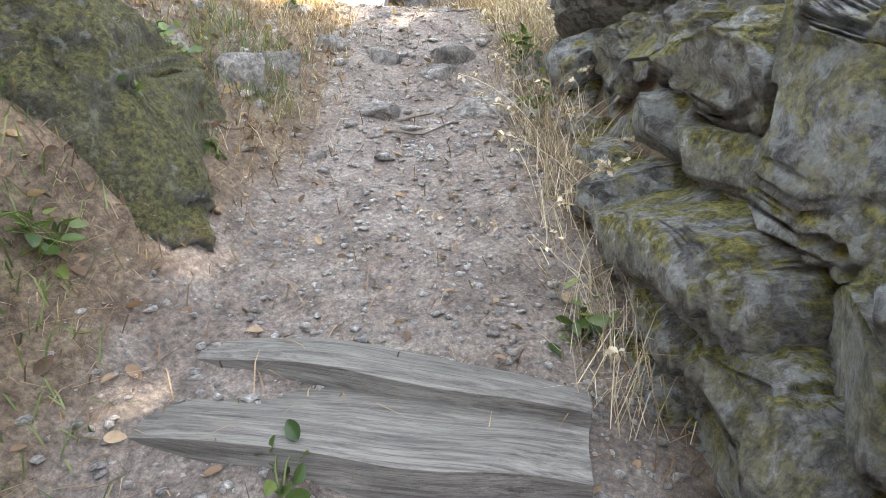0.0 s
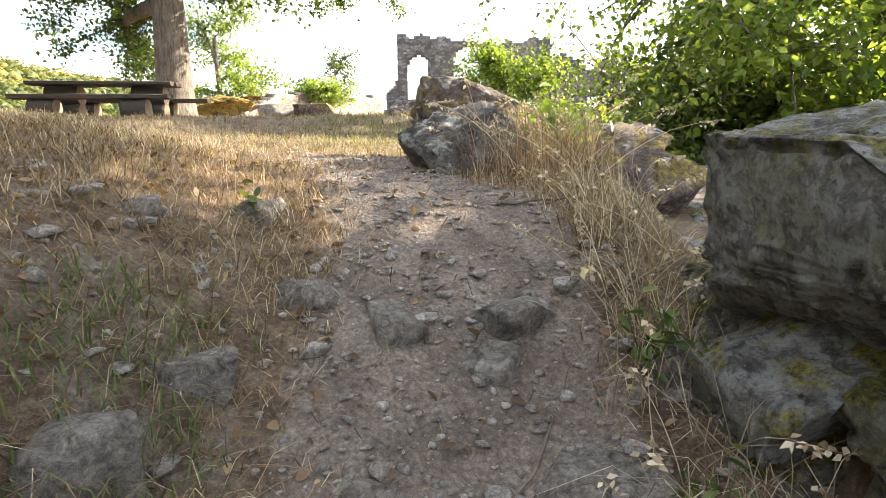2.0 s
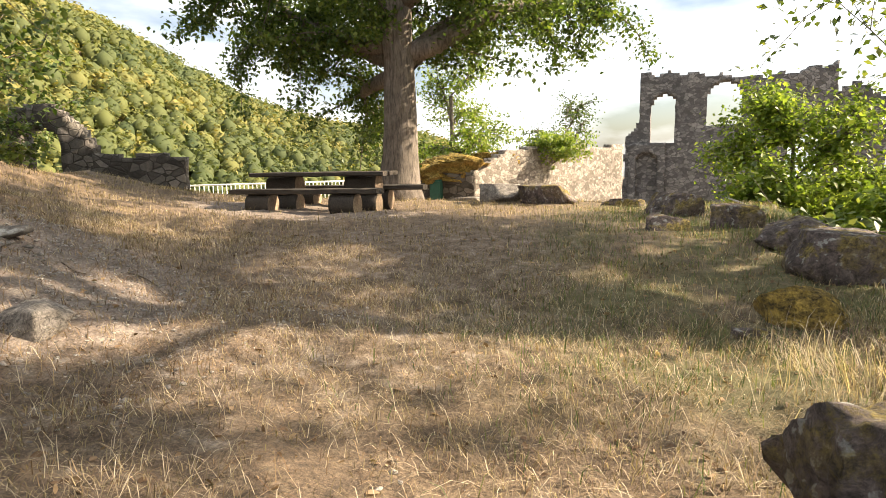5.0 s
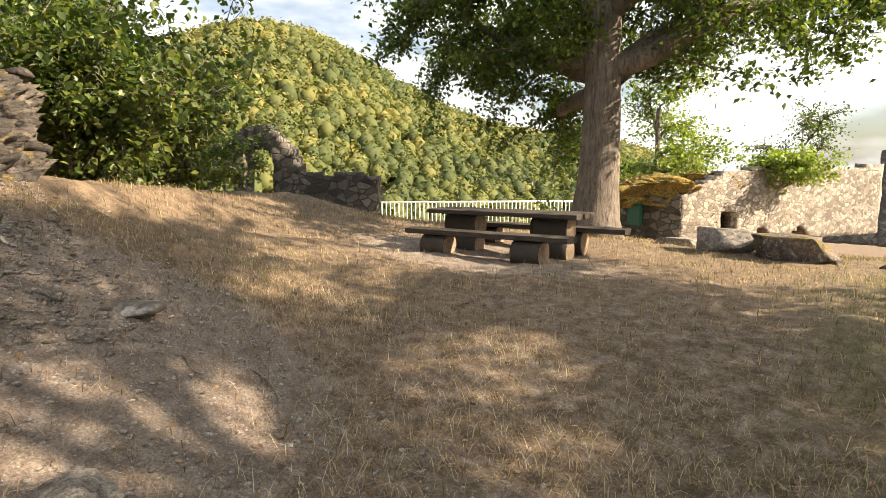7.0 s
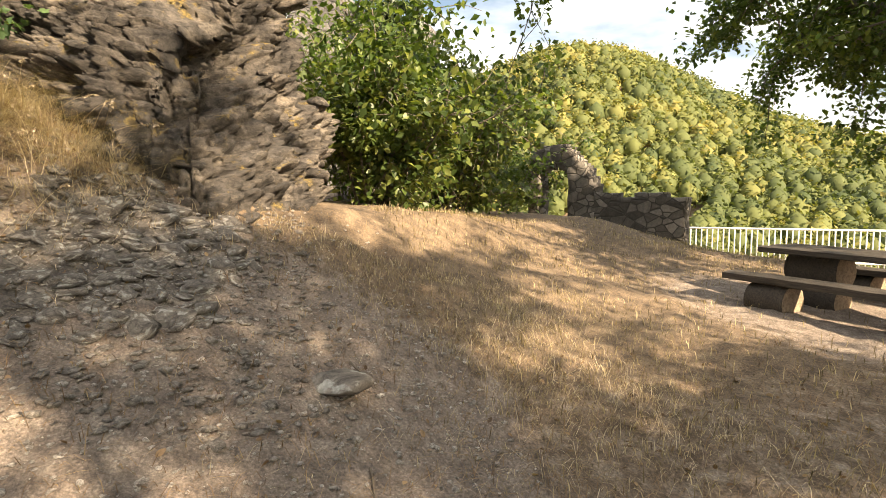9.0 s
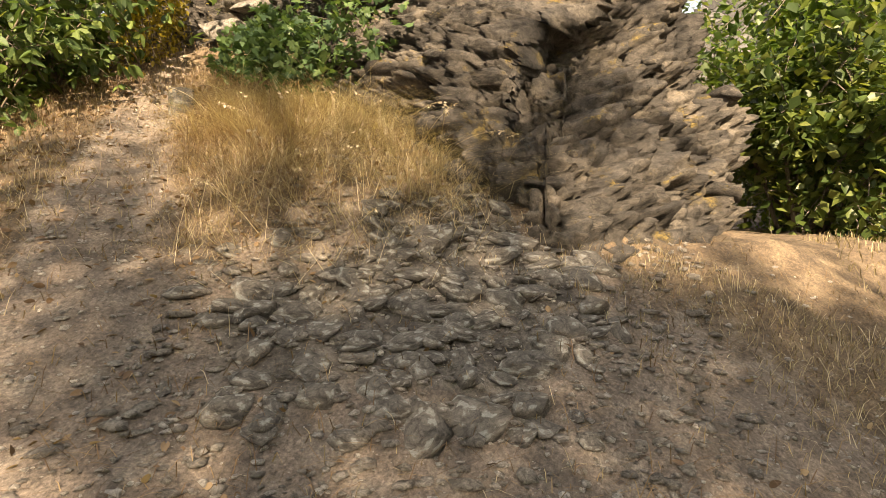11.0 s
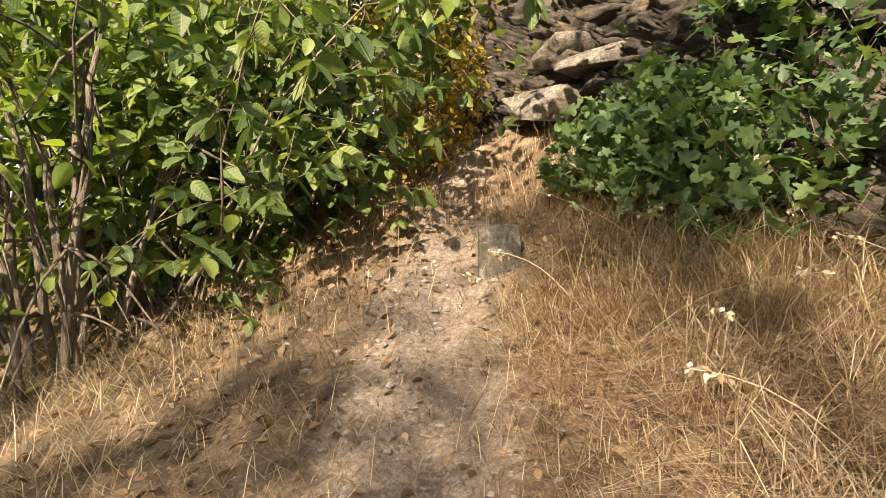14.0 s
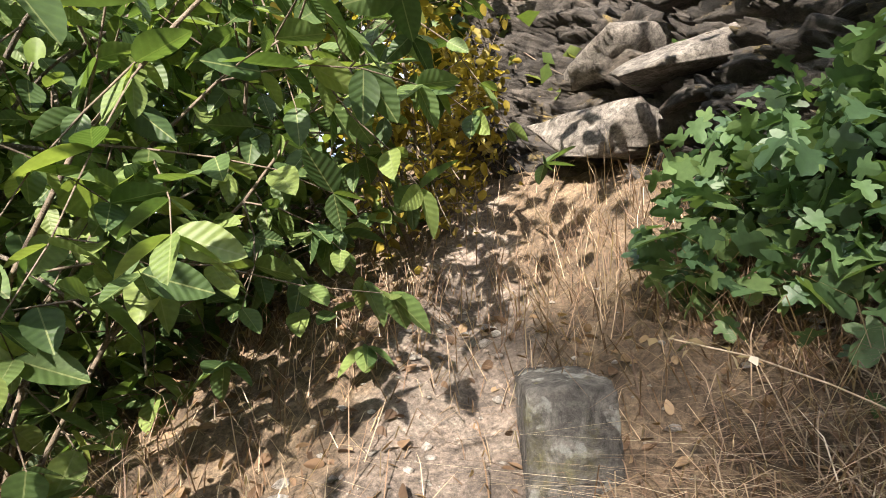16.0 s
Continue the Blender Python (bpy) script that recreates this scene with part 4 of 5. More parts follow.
def bin_box():
    t = thing("litter_bin", 0, 0, 0, "dark green metal litter bin hung on the chamber wall", "bin")
    t.matrix_basis = pose(-11.5, 28.33, 2.1, 0, 0, 0)
    bm = bmesh.new()
    bmesh.ops.create_cube(bm, size=1)
    bmesh.ops.scale(bm, vec=(0.55, 0.3, 0.85), verts=bm.verts)
    bmesh.ops.bevel(bm, geom=bm.edges[:], offset=0.04, segments=3, affect="EDGES")
    part("bin_body", from_bm("bin_body", bm, M_BIN), t)
    bm = bmesh.new()
    bmesh.ops.create_cube(bm, size=1)
    bmesh.ops.scale(bm, vec=(0.6, 0.34, 0.06), verts=bm.verts)
    bmesh.ops.bevel(bm, geom=bm.edges[:], offset=0.02, segments=2, affect="EDGES")
    part("lid", from_bm("lid", bm, M_BIN), t, m=pose(0, 0, 0.45))


bin_box()
bush("wall_shrub", -7.6, 33.5, 3.3, (3.4, 2.4, 1.7), M_LEAF_LIGHT, 0.16, 4000, 41, "bright green shrub growing on the wall top")
tree("young_tree", -8.0, 40.0, 1.0, "thin airy young tree beyond the wall", 4.5, 0.08, [(0.5, 40, 45, 2.4), (0.6, -60, 45, 2.4), (0.7, 120, 50, 2.2), (0.9, -130, 55, 2.2), (1.0, 10, 70, 2.0)],
     M_LEAF_TREE, 0.14, 2600, 43, twig_len=1.2, clump=0.35)
tree("roof_tree", -12.4, 32.5, 1.2, "leafy green tree behind the chamber roof", 5.6, 0.16, [(0.35, 40, 25, 2.6), (0.45, -60, 25, 2.6), (0.5, 120, 30, 2.4), (0.6, -130, 35, 2.6), (0.7, 10, 40, 2.4), (0.8, 80, 45, 2.3), (1.0, -90, 55, 2.2)],
     M_LEAF_LIGHT, 0.16, 9000, 44, twig_len=1.3, clump=0.45)

low_wall = thing("parapet_wall", -19.3, 17.5, 2.2, "dark rubble parapet wall with a broken arch end", "wall", turn=30)
part("parapet", wall_mesh("parapet", 3.0, 1.75, 0.5, [], M_LOWWALL, lambda x: 1.55 + 0.05 * math.sin(x * 4), 0.14, 22, 0.05), low_wall)
part("broken_arch", wall_mesh("broken_arch", 2.6, 3.2, 0.6, [(1.05, 0.0, 1.15, 2.2, True)], M_LOWWALL, lambda x: 2.95 - 0.55 * abs(x - 1.0) ** 2, 0.12, 24, 0.07), low_wall, m=pose(-2.5, 0.0, 0.3))

tower = thing("tower_stump", -26.4, 10.7, 2.2, "tall grey ruined tower stump overgrown with ivy", "tower", turn=60)
part("tower_wall", wall_mesh("tower_wall", 5.5, 9.6, 4.0, [], M_RUIN, lambda x: 9.0 + 0.8 * math.sin(x * 1.1), 0.3, 26), tower, m=pose(-2.7, 0, 0))
r_ = np.random.default_rng(5)
ivy_c = np.stack([r_.uniform(0.4, 3.1, 5200), -0.12 - r_.uniform(0, 0.35, 5200), r_.uniform(0, 1, 5200) ** 0.8 * 9.2], -1)
iv, if_ = leaf_cloud(ivy_c, 0.24, 9, "simple", 0.9)
part("ivy", mesh_data("ivy", iv, if_, M_IVY), tower, "dense dark ivy")


# ---- fences ----
def picket_fence(x0, y0, x1, y1, height, step):
    d = math.hypot(x1 - x0, y1 - y0)
    z0 = min(gz(x0, y0), gz(x1, y1))
    t = thing("railing", x0, y0, 1.55, "pale steel railing with upright bars along the edge", "fence", turn=math.degrees(math.atan2(y1 - y0, x1 - x0)))
    v, f = tube([(0, 0, 0), (0, 0, height)], [0.022, 0.022], 6)
    bar = mesh_data("bar", v, f, M_FENCE)
    n = int(d / step)
    for k in range(n + 1):
        part("bar", bar, t, m=pose(k * step, 0, -0.25))
    v, f = tube([(0, 0, 0), (d, 0, 0)], [0.035, 0.035], 8)
    rail = mesh_data("rail", v, f, M_FENCE)
    for zz in (height - 0.25, 0.0):
        part("rail", rail, t, m=pose(0, 0, zz))


picket_fence(-21.5, 17.6, -13.0, 29.0, 1.30, 0.17)


def hand_rail(x0, y0, x1, y1, posts, z0, z1, label):
    t = thing("handrail", x0, y0, z0, label, "railing", group="handrails")
    d = Vector((x1 - x0, y1 - y0, z1 - z0))
    for k in range(posts):
        p = d * (k / (posts - 1))
        v, f = tube([(0, 0, -0.3), (0, 0, 0.9)], [0.028, 0.028], 10)
        part("post", mesh_data("post", v, f, M_STEEL, True), t, m=pose(*p))
    for h in (0.9, 0.45):
        v, f = tube([(0, 0, h), tuple(d + Vector((0, 0, h)))], [0.025, 0.025], 10)
        part("rail", mesh_data("rail", v, f, M_STEEL, True), t)


hand_rail(0.1, 23.5, 1.9, 12.8, 5, 1.25, 1.0, "galvanised tube handrail leading down the slope")
hand_rail(4.2, 12.6, 9.5, 10.6, 4, 0.55, 0.5, "galvanised tube handrail at the bottom of the slope")


# ---- boulders along the right of the path ----
boulder(0.96, 3.14, (1.0, 1.0, 0.80), 201, M_BLOCK, "big lichen-grey sandstone block on the retaining wall", turn=14, z=1.55, square=0.5, sub=6, cuts=7)
boulder(1.02, 5.30, (0.74, 0.62, 0.46), 202, M_DARKROCK, "dark brown block with a mossy top", turn=-8, z=1.60, square=0.36, sub=5, rough=0.07)
boulder(0.98, 6.05, (0.95, 0.62, 0.60), 208, M_DARKROCK, "brown moss-topped boulder in dry grass", turn=14, z=1.60, sub=5)
boulder(-0.06, 5.45, (0.86, 0.66, 0.66), 203, M_STONE, "rough grey boulder among dry grass", turn=12, z=1.68, sub=6, square=0.6, tip=6)
boulder(0.05, 6.02, (0.98, 0.55, 0.46), 204, M_DARKROCK, "mossy flat brown boulder", turn=8, z=1.90, sub=5, square=0.45)
boulder(0.12, 6.55, (1.12, 0.66, 0.80), 205, M_DARKROCK, "dark tilted boulder at the lawn edge", turn=12, z=1.78, sub=5, tip=5, square=0.62, cuts=8)
boulder(0.1, 9.6, (0.68, 0.6, 0.50), 206, M_MOSSCAP, "small boulder capped with ochre moss", turn=25, z=1.78, sub=5, square=0.5)
for n, (bx, by, s, tn) in enumerate([(0.35, 10.6, (0.85, 0.7, 0.62), 10), (-0.35, 9.1, (0.34, 0.32, 0.28), 0), (0.28, 11.6, (0.8, 0.6, 0.55), 5), (-1.03, 12.1, (0.5, 0.5, 0.42), 12), (-0.22, 12.6, (0.6, 0.6, 0.55), 0),
                                     (-0.95, 14.0, (0.95, 0.6, 0.58), -12), (-2.1, 16.6, (0.95, 0.5, 0.38), -20)]):
    boulder(bx, by, s, 210 + n, M_DARKROCK, "dark squared sandstone block edging the lawn", tn, sink=0.24, group="edging stones", square=0.4, name="edging_stone")
boulder(-3.5, 16.3, (1.35, 0.75, 0.48), 221, M_DARKROCK, "dark mossy sandstone block on the lawn", -8, square=0.4)
boulder(-4.6, 16.6, (1.35, 0.65, 0.50), 222, M_PEBBLE, "pale squared stone on the lawn", -12, square=0.38)
boulder(-6.0, 18.3, (1.1, 0.6, 0.32), 223, M_PEBBLE, "pale flat stone on the lawn", -5, square=0.4)
boulder(-4.15, 6.55, (0.38, 0.34, 0.24), 224, M_PEBBLE, "grey-brown angular boulder in the lawn", 20, sub=4)
boulder(-6.15, 7.5, (0.42, 0.30, 0.12), 225, M_SLATE, "flat slate stone in the trodden earth", 30, sub=3, sink=0.05)

# ---- undergrowth on the right ----
for n, (bx, by, s, k) in enumerate([(6.5, 16.5, (5.5, 5.0, 5.0), 12000), (3.6, 20.0, (4.0, 4.0, 3.4), 9000), (10.0, 11.5, (5.5, 5.0, 5.0), 12000), (9.0, 22.0, (8.0, 7.0, 8.0), 13000), (6.0, 31.0, (6, 6, 6.0), 9000), (14.0, 17.5, (8, 7, 8.5), 13000), (13, 7, (6, 6, 6), 9000), (7.8, 14.0, (4.0, 4.0, 3.6), 8000)]):
    bush("shrub", bx, by, gz(bx, by) - 1.0, s, M_LEAF_LIGHT if n % 3 else M_LEAF_BUSH, 0.20, k, 300 + n, "leafy green shrub on the slope", group="shrubs on the slope", stems=12, stem_r=0.035)
tree("light_green_tree", 1.9, 24.5, 0.5, "bright green young sycamore in front of the ruin", 2.9, 0.09,
     [(0.1, 85, 32, 2.5), (0.12, -90, 32, 2.5), (0.2, 20, 38, 2.3), (0.25, 160, 38, 2.3), (0.35, 100, 42, 2.3), (0.4, -70, 42, 2.3), (0.6, 60, 55, 2.4), (0.7, -110, 55, 2.4), (0.9, 30, 65, 1.9), (1.0, -150, 75, 1.6)],
     M_LEAF_LIGHT, 0.15, 19000, 51, twig_len=1.2, clump=0.36)

# ---- shrubs by the cliff, the tower and the arch ----
for n, (bx, by, s, k, mt) in enumerate([(-14.4, 9.6, (3.6, 3.6, 3.8), 9000, M_LEAF_TREE), (-16.8, 11.4, (4.2, 4.2, 4.8), 11000, M_LEAF_BUSH), (-12.9, 9.0, (2.6, 2.4, 2.6), 5500, M_LEAF_BUSH), (-17.0, 12.0, (2.8, 2.8, 2.8), 5000, M_LEAF_BUSH),
                                        (-20.4, 9.4, (4.5, 5, 3.6), 8000, M_LEAF_BUSH), (-22.5, 15.5, (4.0, 3.0, 3.0), 4500, M_LEAF_TREE)]):
    bush("shrub", bx, by, gz(bx, by), s, mt, 0.15, k, 330 + n, "dense green shrub under the rock", group="shrubs by the tower", stems=10, stem_r=0.03)

# ---- far wooded hill ----
rf = np.random.default_rng(77)
N = 7600
fy = rf.uniform(16, 100, N)
fr = 95 + 235 * rf.uniform(0, 1, N) ** 0.62
fx, fyy = -np.sin(np.radians(fy)) * fr, np.cos(np.radians(fy)) * fr
sz = rf.uniform(2.0, 4.4, N)
mids = np.stack([fx, fyy, hill_height(fx, fyy) + sz * 1.1], -1)
K = 38
dirs = rf.normal(size=(N, K, 3))
dirs[..., 2] = dirs[..., 2] * 0.9 + 0.25
dirs /= np.linalg.norm(dirs, axis=-1, keepdims=True)
pts = mids[:, None] + dirs * (sz[:, None, None] * rf.uniform(0.7, 1.12, (N, K, 1))) * np.array([1, 1, 1.25])
lv, lf = leaf_cloud(pts.reshape(-1, 3), 1.35, 78, "simple", 0.2, 0.5)
bv, bf = ico(1)
balls = (bv[None] * (0.78 * sz)[:, None, None] * np.array([1, 1, 1.25]) + mids[:, None]).reshape(-1, 3)
wood_me = mesh_data("far_wood", np.concatenate([lv, balls]), np.concatenate([lf, (bf[None] + (np.arange(N) * len(bv))[:, None, None]).reshape(-1, 3) + len(lv)]), M_FOREST)
hue = np.clip(rf.normal(0.5, 0.24, N) + 0.25 * lattice(fx * 0.03, fyy * 0.03, 4), 0, 1)
at = wood_me.attributes.new("tint", "FLOAT", "POINT")
at.data.foreach_set("value", np.concatenate([np.repeat(hue, K * 4), np.repeat(hue * 0.8, len(bv))]).astype(np.float32))
tagged(new("far_wood", wood_me), "mixed autumn-tinted wood covering the far hillside", "forest", kind="stuff")


# ---- timber steps at the foot of the path ----
def timber(name, x0, y0, z0, x1, y1, z1, wide, thick, seed, label):
    d = math.hypot(x1 - x0, y1 - y0)
    t = thing(name, (x0 + x1) / 2, (y0 + y1) / 2, (z0 + z1) / 2, label, "step", "timber steps", turn=math.degrees(math.atan2(y1 - y0, x1 - x0)))
    me = plank(d, wide, thick, seed, M_OLDWOOD, 30)
    for v in me.vertices:
        u = v.co.x / d * 2
        v.co.z += -0.03 * u * u + 0.015 * noise.noise(Vector((v.co.x * 2.2, v.co.y * 22, seed)))
        v.co.y += 0.035 * (1 - u * u) * (-1 if v.co.y < 0 else 1) * 0.8 + 0.02 * noise.noise(Vector((v.co.x * 3, 0, seed)))
    part("beam", me, t, m=pose(0, 0, -thick + 0.015, 0, math.degrees(math.atan2(z0 - z1, d)), 0))
    return t


timber("timber_step", -0.86, 1.31, 0.73, 0.33, 1.16, 0.70, 0.25, 0.13, 4, "weathered grey timber beam set across the path")
timber("timber_step", -0.66, 1.47, 0.80, 0.36, 1.27, 0.75, 0.10, 0.10, 8, "narrow weathered beam bedded in the gravel")


# ---- retaining wall of rough stones ----
wall = tagged(new("retaining_wall"), "rough dry-stone retaining wall grown with yellow-green moss", "wall", kind="structure")
rw = np.random.default_rng(51)
stone_meshes = {False: [rock("stone", (0.42, 0.5, 0.34), 600 + k, M_MOSSROCK, 5, square=0.34, rough=0.15, cuts=7) for k in range(8)],
                True: [rock("stone", (0.42, 0.5, 0.34), 620 + k, M_GREYSTONE, 5, square=0.34, rough=0.14, cuts=7) for k in range(8)]}
for row in range(7):
    y = 0.25 + rw.uniform(0, 0.2)
    while y < 5.3:
        ln, hh = rw.uniform(0.22, 0.56), rw.uniform(0.25, 0.36)
        z = 0.40 + row * 0.225 + rw.uniform(-0.03, 0.03)
        back = 0.16 * (z > 1.25) * (y < 2.6) + 0.02 * row
        if gz(0.3, y) - 0.2 < z + 0.1 and z < 1.64:
            me = stone_meshes[bool(rw.uniform() < 0.45)][rw.integers(0, 8)]
            ob = part("stone", me, wall, m=pose(0.70 + back + rw.uniform(-0.05, 0.05), y + ln / 2, z, rw.uniform(-7, 7), rw.uniform(-6, 6), rw.choice([0, 180]) + rw.uniform(-10, 10)))
            ob.scale = (1.2, ln / 0.43, hh / 0.29)
        y += ln * 0.96
for y in np.arange(0.5, 5.6, 0.55):
    for x in (0.95, 1.45):
        ob = part("stone", stone_meshes[bool(rw.uniform() < 0.5)][rw.integers(0, 8)], wall,
                  m=pose(x + rw.uniform(-0.08, 0.08), y + rw.uniform(-0.1, 0.1), 1.57 + rw.uniform(-0.03, 0.03), rw.uniform(-4, 4), rw.uniform(-4, 4), rw.uniform(-15, 15)))
        ob.scale = (1.25, 1.15, 0.62)
for n, (x, y, z, s) in enumerate([(1.02, 1.15, 1.5, (0.75, 0.8, 0.62)), (1.15, 1.95, 1.62, (0.7, 0.75, 0.55)), (1.85, 1.5, 1.9, (0.9, 0.9, 0.6)), (1.7, 2.4, 1.75, (0.8, 0.8, 0.5)), (1.05, 0.45, 1.35, (0.7, 0.8, 0.6))]):
    part("stone", rock("stone", s, 650 + n, M_MOSSROCK if n % 2 else M_GREYSTONE, 6, square=0.38, rough=0.15, cuts=8), wall, m=pose(x, y, z, 4, -5, 17 * n))

boulder(-1.44, 2.15, (1.12, 1.35, 1.02), 231, M_BANKROCK, "large moss-covered rock in the bank beside the path", 8, z=0.82, sub=6, rough=0.14, square=0.5, cuts=7)
boulder(-1.56, 1.15, (0.95, 0.95, 0.95), 232, M_BANKROCK, "moss-covered rock at the foot of the bank", -12, z=0.60, sub=6, rough=0.14, square=0.5)

# ---- stones bedded in the path ----
bed = [(0.18, 3.02, 0.40, 0.30, 0.24), (0.10, 3.62, 0.34, 0.24, 0.20), (-0.62, 3.62, 0.24, 0.2, 0.18), (-0.34, 3.55, 0.26, 0.18, 0.16), (-0.35, 2.95, 0.3, 0.16, 0.12), (-0.85, 3.2, 0.26, 0.2, 0.2),
       (-1.02, 2.85, 0.30, 0.22, 0.24), (0.48, 3.35, 0.3, 0.26, 0.3), (-0.55, 2.55, 0.16, 0.12, 0.08), (-0.05, 3.4, 0.2, 0.2, 0.14), (-1.3, 3.75, 0.2, 0.16, 0.12), (-1.55, 3.55, 0.18, 0.14, 0.08), (-0.95, 4.1, 0.34, 0.22, 0.2), (0.35, 2.55, 0.2, 0.16, 0.14)]
for n, (x, y, a, b, c) in enumerate(bed):
    boulder(x, y, (a, b, c), 700 + n, M_PEBBLE, "grey angular stone bedded in the path", 37 * n, sink=0.74 * c, name="path_stone", group="stones in the path", sub=3, square=0.5)

rp = np.random.default_rng(61)


def scatter_rocks(n, xr, yr, lo, hi, keep, seed, flat=0.6):
    r = np.random.default_rng(seed)
    x, y = r.uniform(*xr, n), r.uniform(*yr, n)
    k = r.uniform(0, 1, n) < keep(x, y)
    x, y = x[k], y[k]
    m = len(x)
    s = lo + (hi - lo) * r.uniform(0, 1, m) ** 3
    bv, bf = ico(1)
    base = bv[None] * (1 + 0.28 * r.normal(size=(30, len(bv), 1)))[r.integers(0, 30, m)]
    stretch = np.stack([r.uniform(0.7, 1.4, m), r.uniform(0.6, 1.1, m), flat * r.uniform(0.5, 1.0, m)], -1)
    a = r.uniform(0, 6.28, m)
    p = base * stretch[:, None] * s[:, None, None]
    c, sn = np.cos(a)[:, None], np.sin(a)[:, None]
    p = np.stack([p[..., 0] * c - p[..., 1] * sn, p[..., 0] * sn + p[..., 1] * c, p[..., 2]], -1)
    p = p + np.stack([x, y, ground_height(x, y) + s * 0.12], -1)[:, None]
    f = (bf[None] + (np.arange(m) * len(bv))[:, None, None]).reshape(-1, 3)
    return p.reshape(-1, 3), f


v, f = scatter_rocks(16000, (-1.8, 1.0), (0.4, 6.5), 0.003, 0.020, lambda x, y: dirt_mask(x, y), 71)
stuff("gravel", v, f, M_GRIT, "grey gravel loose on the trodden path", "gravel")
v, f = scatter_rocks(15000, (-9.0, -3.0), (2.8, 8.5), 0.003, 0.024, lambda x, y: 0.15 + 0.85 * dirt_mask(x, y), 72)
stuff("gravel", v, f, M_GRIT, "brown grit and chips on the trodden earth", "gravel")

v, f = scatter_rocks(600, (-3.2, 0.6), (2.3, 3.9), 0.010, 0.045, lambda x, y: 0.8 + 0 * x, 73, 0.7)
stuff("rubble", v, f, M_GRIT, "broken stone rubble in the bank and path", "rubble")
v, f = scatter_rocks(2200, (-8.6, -5.6), (5.2, 7.6), 0.01, 0.05, lambda x, y: 0.8 + 0 * x, 74, 0.5)
stuff("rubble", v, f, M_PEBBLE, "slate chips below the outcrop", "rubble")

# ---- slabs of the outcrop and the rubble at its foot ----
rc = np.random.default_rng(81)
slabs = [rock("slab", (1, 1, 1), 800 + k, M_SLATE, 2, square=0.28, rough=0.05, cuts=9) for k in range(12)]
n_slab = 0
while n_slab < 290:
    x, y = rc.uniform(-8.7, -6.1), rc.uniform(5.1, 7.4)
    if rc.uniform() > float(bedrock_mask(np.array(x), np.array(y))) * 1.1:
        continue
    s = rc.uniform(0.05, 0.21)
    tilt = rc.normal(0, 14, 2)
    ob = part("slab", slabs[rc.integers(0, 12)], CLIFF, m=pose(x, y, gz(x, y) - 0.004, tilt[0], 12 + tilt[1], rc.uniform(-40, 40) + 20))
    ob.scale = (s * rc.uniform(0.8, 1.5), s * rc.uniform(0.8, 1.7), s * rc.uniform(0.3, 0.75))
    n_slab += 1
blocks = [rock("block", (1, 1, 1), 860 + k, M_CLIFF, 3, square=0.32, rough=0.08, cuts=10) for k in range(10)]
for _ in range(110):
    k, j = rc.integers(46, 190), rc.integers(80, CLIFF_P.shape[1] - 80)
    p, nn = CLIFF_P[k, j], CLIFF_N[j]
    s = rc.uniform(0.10, 0.34)
    ob = part("block", blocks[rc.integers(0, 10)], CLIFF, m=pose(p[0] - 0.35 * s * nn[0], p[1] - 0.35 * s * nn[1], p[2], rc.uniform(-8, 8), rc.uniform(4, 18), math.degrees(math.atan2(nn[1], nn[0])) + rc.uniform(-25, 25)))
    ob.scale = (s * rc.uniform(1.0, 1.5), s * rc.uniform(0.9, 1.7), s * rc.uniform(0.4, 0.8))
for n, (x, y, z, s) in enumerate([(-9.75, 3.35, 6.15, (0.9, 0.55, 0.16)), (-9.9, 3.0, 6.35, (0.6, 0.5, 0.2)), (-10.0, 3.9, 6.3, (0.8, 0.5, 0.3)), (-9.6, 3.05, 5.85, (0.7, 0.6, 0.25))]):
    part("slab", rock("slab", s, 830 + n, M_PEBBLE, 4, square=0.45), CLIFF, "pale flat ledge of slate", m=pose(x, y, z, 5, -6, 130 + 9 * n))

boulder(-8.47, 3.395, (0.20, 0.36, 0.52), 241, M_STONE, "squared grey stone block beside the path", -50, z=4.47, square=0.62, rough=0.04, cuts=0, sub=5, name="stone_block", category="stone")


# ---- grass ----
def sow(n, xr, yr, keep, seed):
    r = np.random.default_rng(seed)
    x, y = r.uniform(*xr, n), r.uniform(*yr, n)
    k = r.uniform(0, 1, n) < keep(x, y)
    return x[k], y[k]


def patchy(x, y, f=1.6, s=4):
    return step01(0.5 + 0.8 * fbm(x * f, y * f, s, 3))


def lawn(x, y):
    a, b, _ = cliff_depth(x, y)
    return (1 - dirt_mask(x, y)) * (0.25 + 0.75 * patchy(x, y)) * (np.minimum(a, b) < -0.15) * (x < 0.75)


def grass_field(name, n, xr, yr, keep, seed, length, width, lean, material, label, drift=(0, 0), bend=0.5):
    x, y = sow(n, xr, yr, keep, seed)
    v, f = blades(x, y, ground_height(x, y), length, width, lean, seed + 1, bend, drift)
    return stuff(name, v, f, material, label, "grass")


grass_field("parched_lawn", 80000, (-8.5, 0.8), (3.6, 10.5), lawn, 101, 0.075, 0.0035, 0.75, M_TURF, "short parched straw-coloured lawn")
grass_field("parched_lawn", 58000, (-15, 2.0), (8.5, 22), lawn, 102, 0.11, 0.007, 0.7, M_TURF, "short parched lawn around the table")
grass_field("green_sward", 32000, (-5.5, 1.0), (6.0, 17), lambda x, y: lawn(x, y) * step01((x + 3.4) / 2.5) * step01((y - 6.2) / 2), 103, 0.12, 0.005, 0.6, M_GREENGRASS, "faded green grass towards the edging stones")
grass_field("straw_thatch", 75000, (-8.5, 0.8), (2.2, 10), lambda x, y: lawn(x, y) * 0.8, 104, 0.13, 0.003, 1.25, M_STRAW, "flattened pale straw lying on the lawn", bend=0.0)
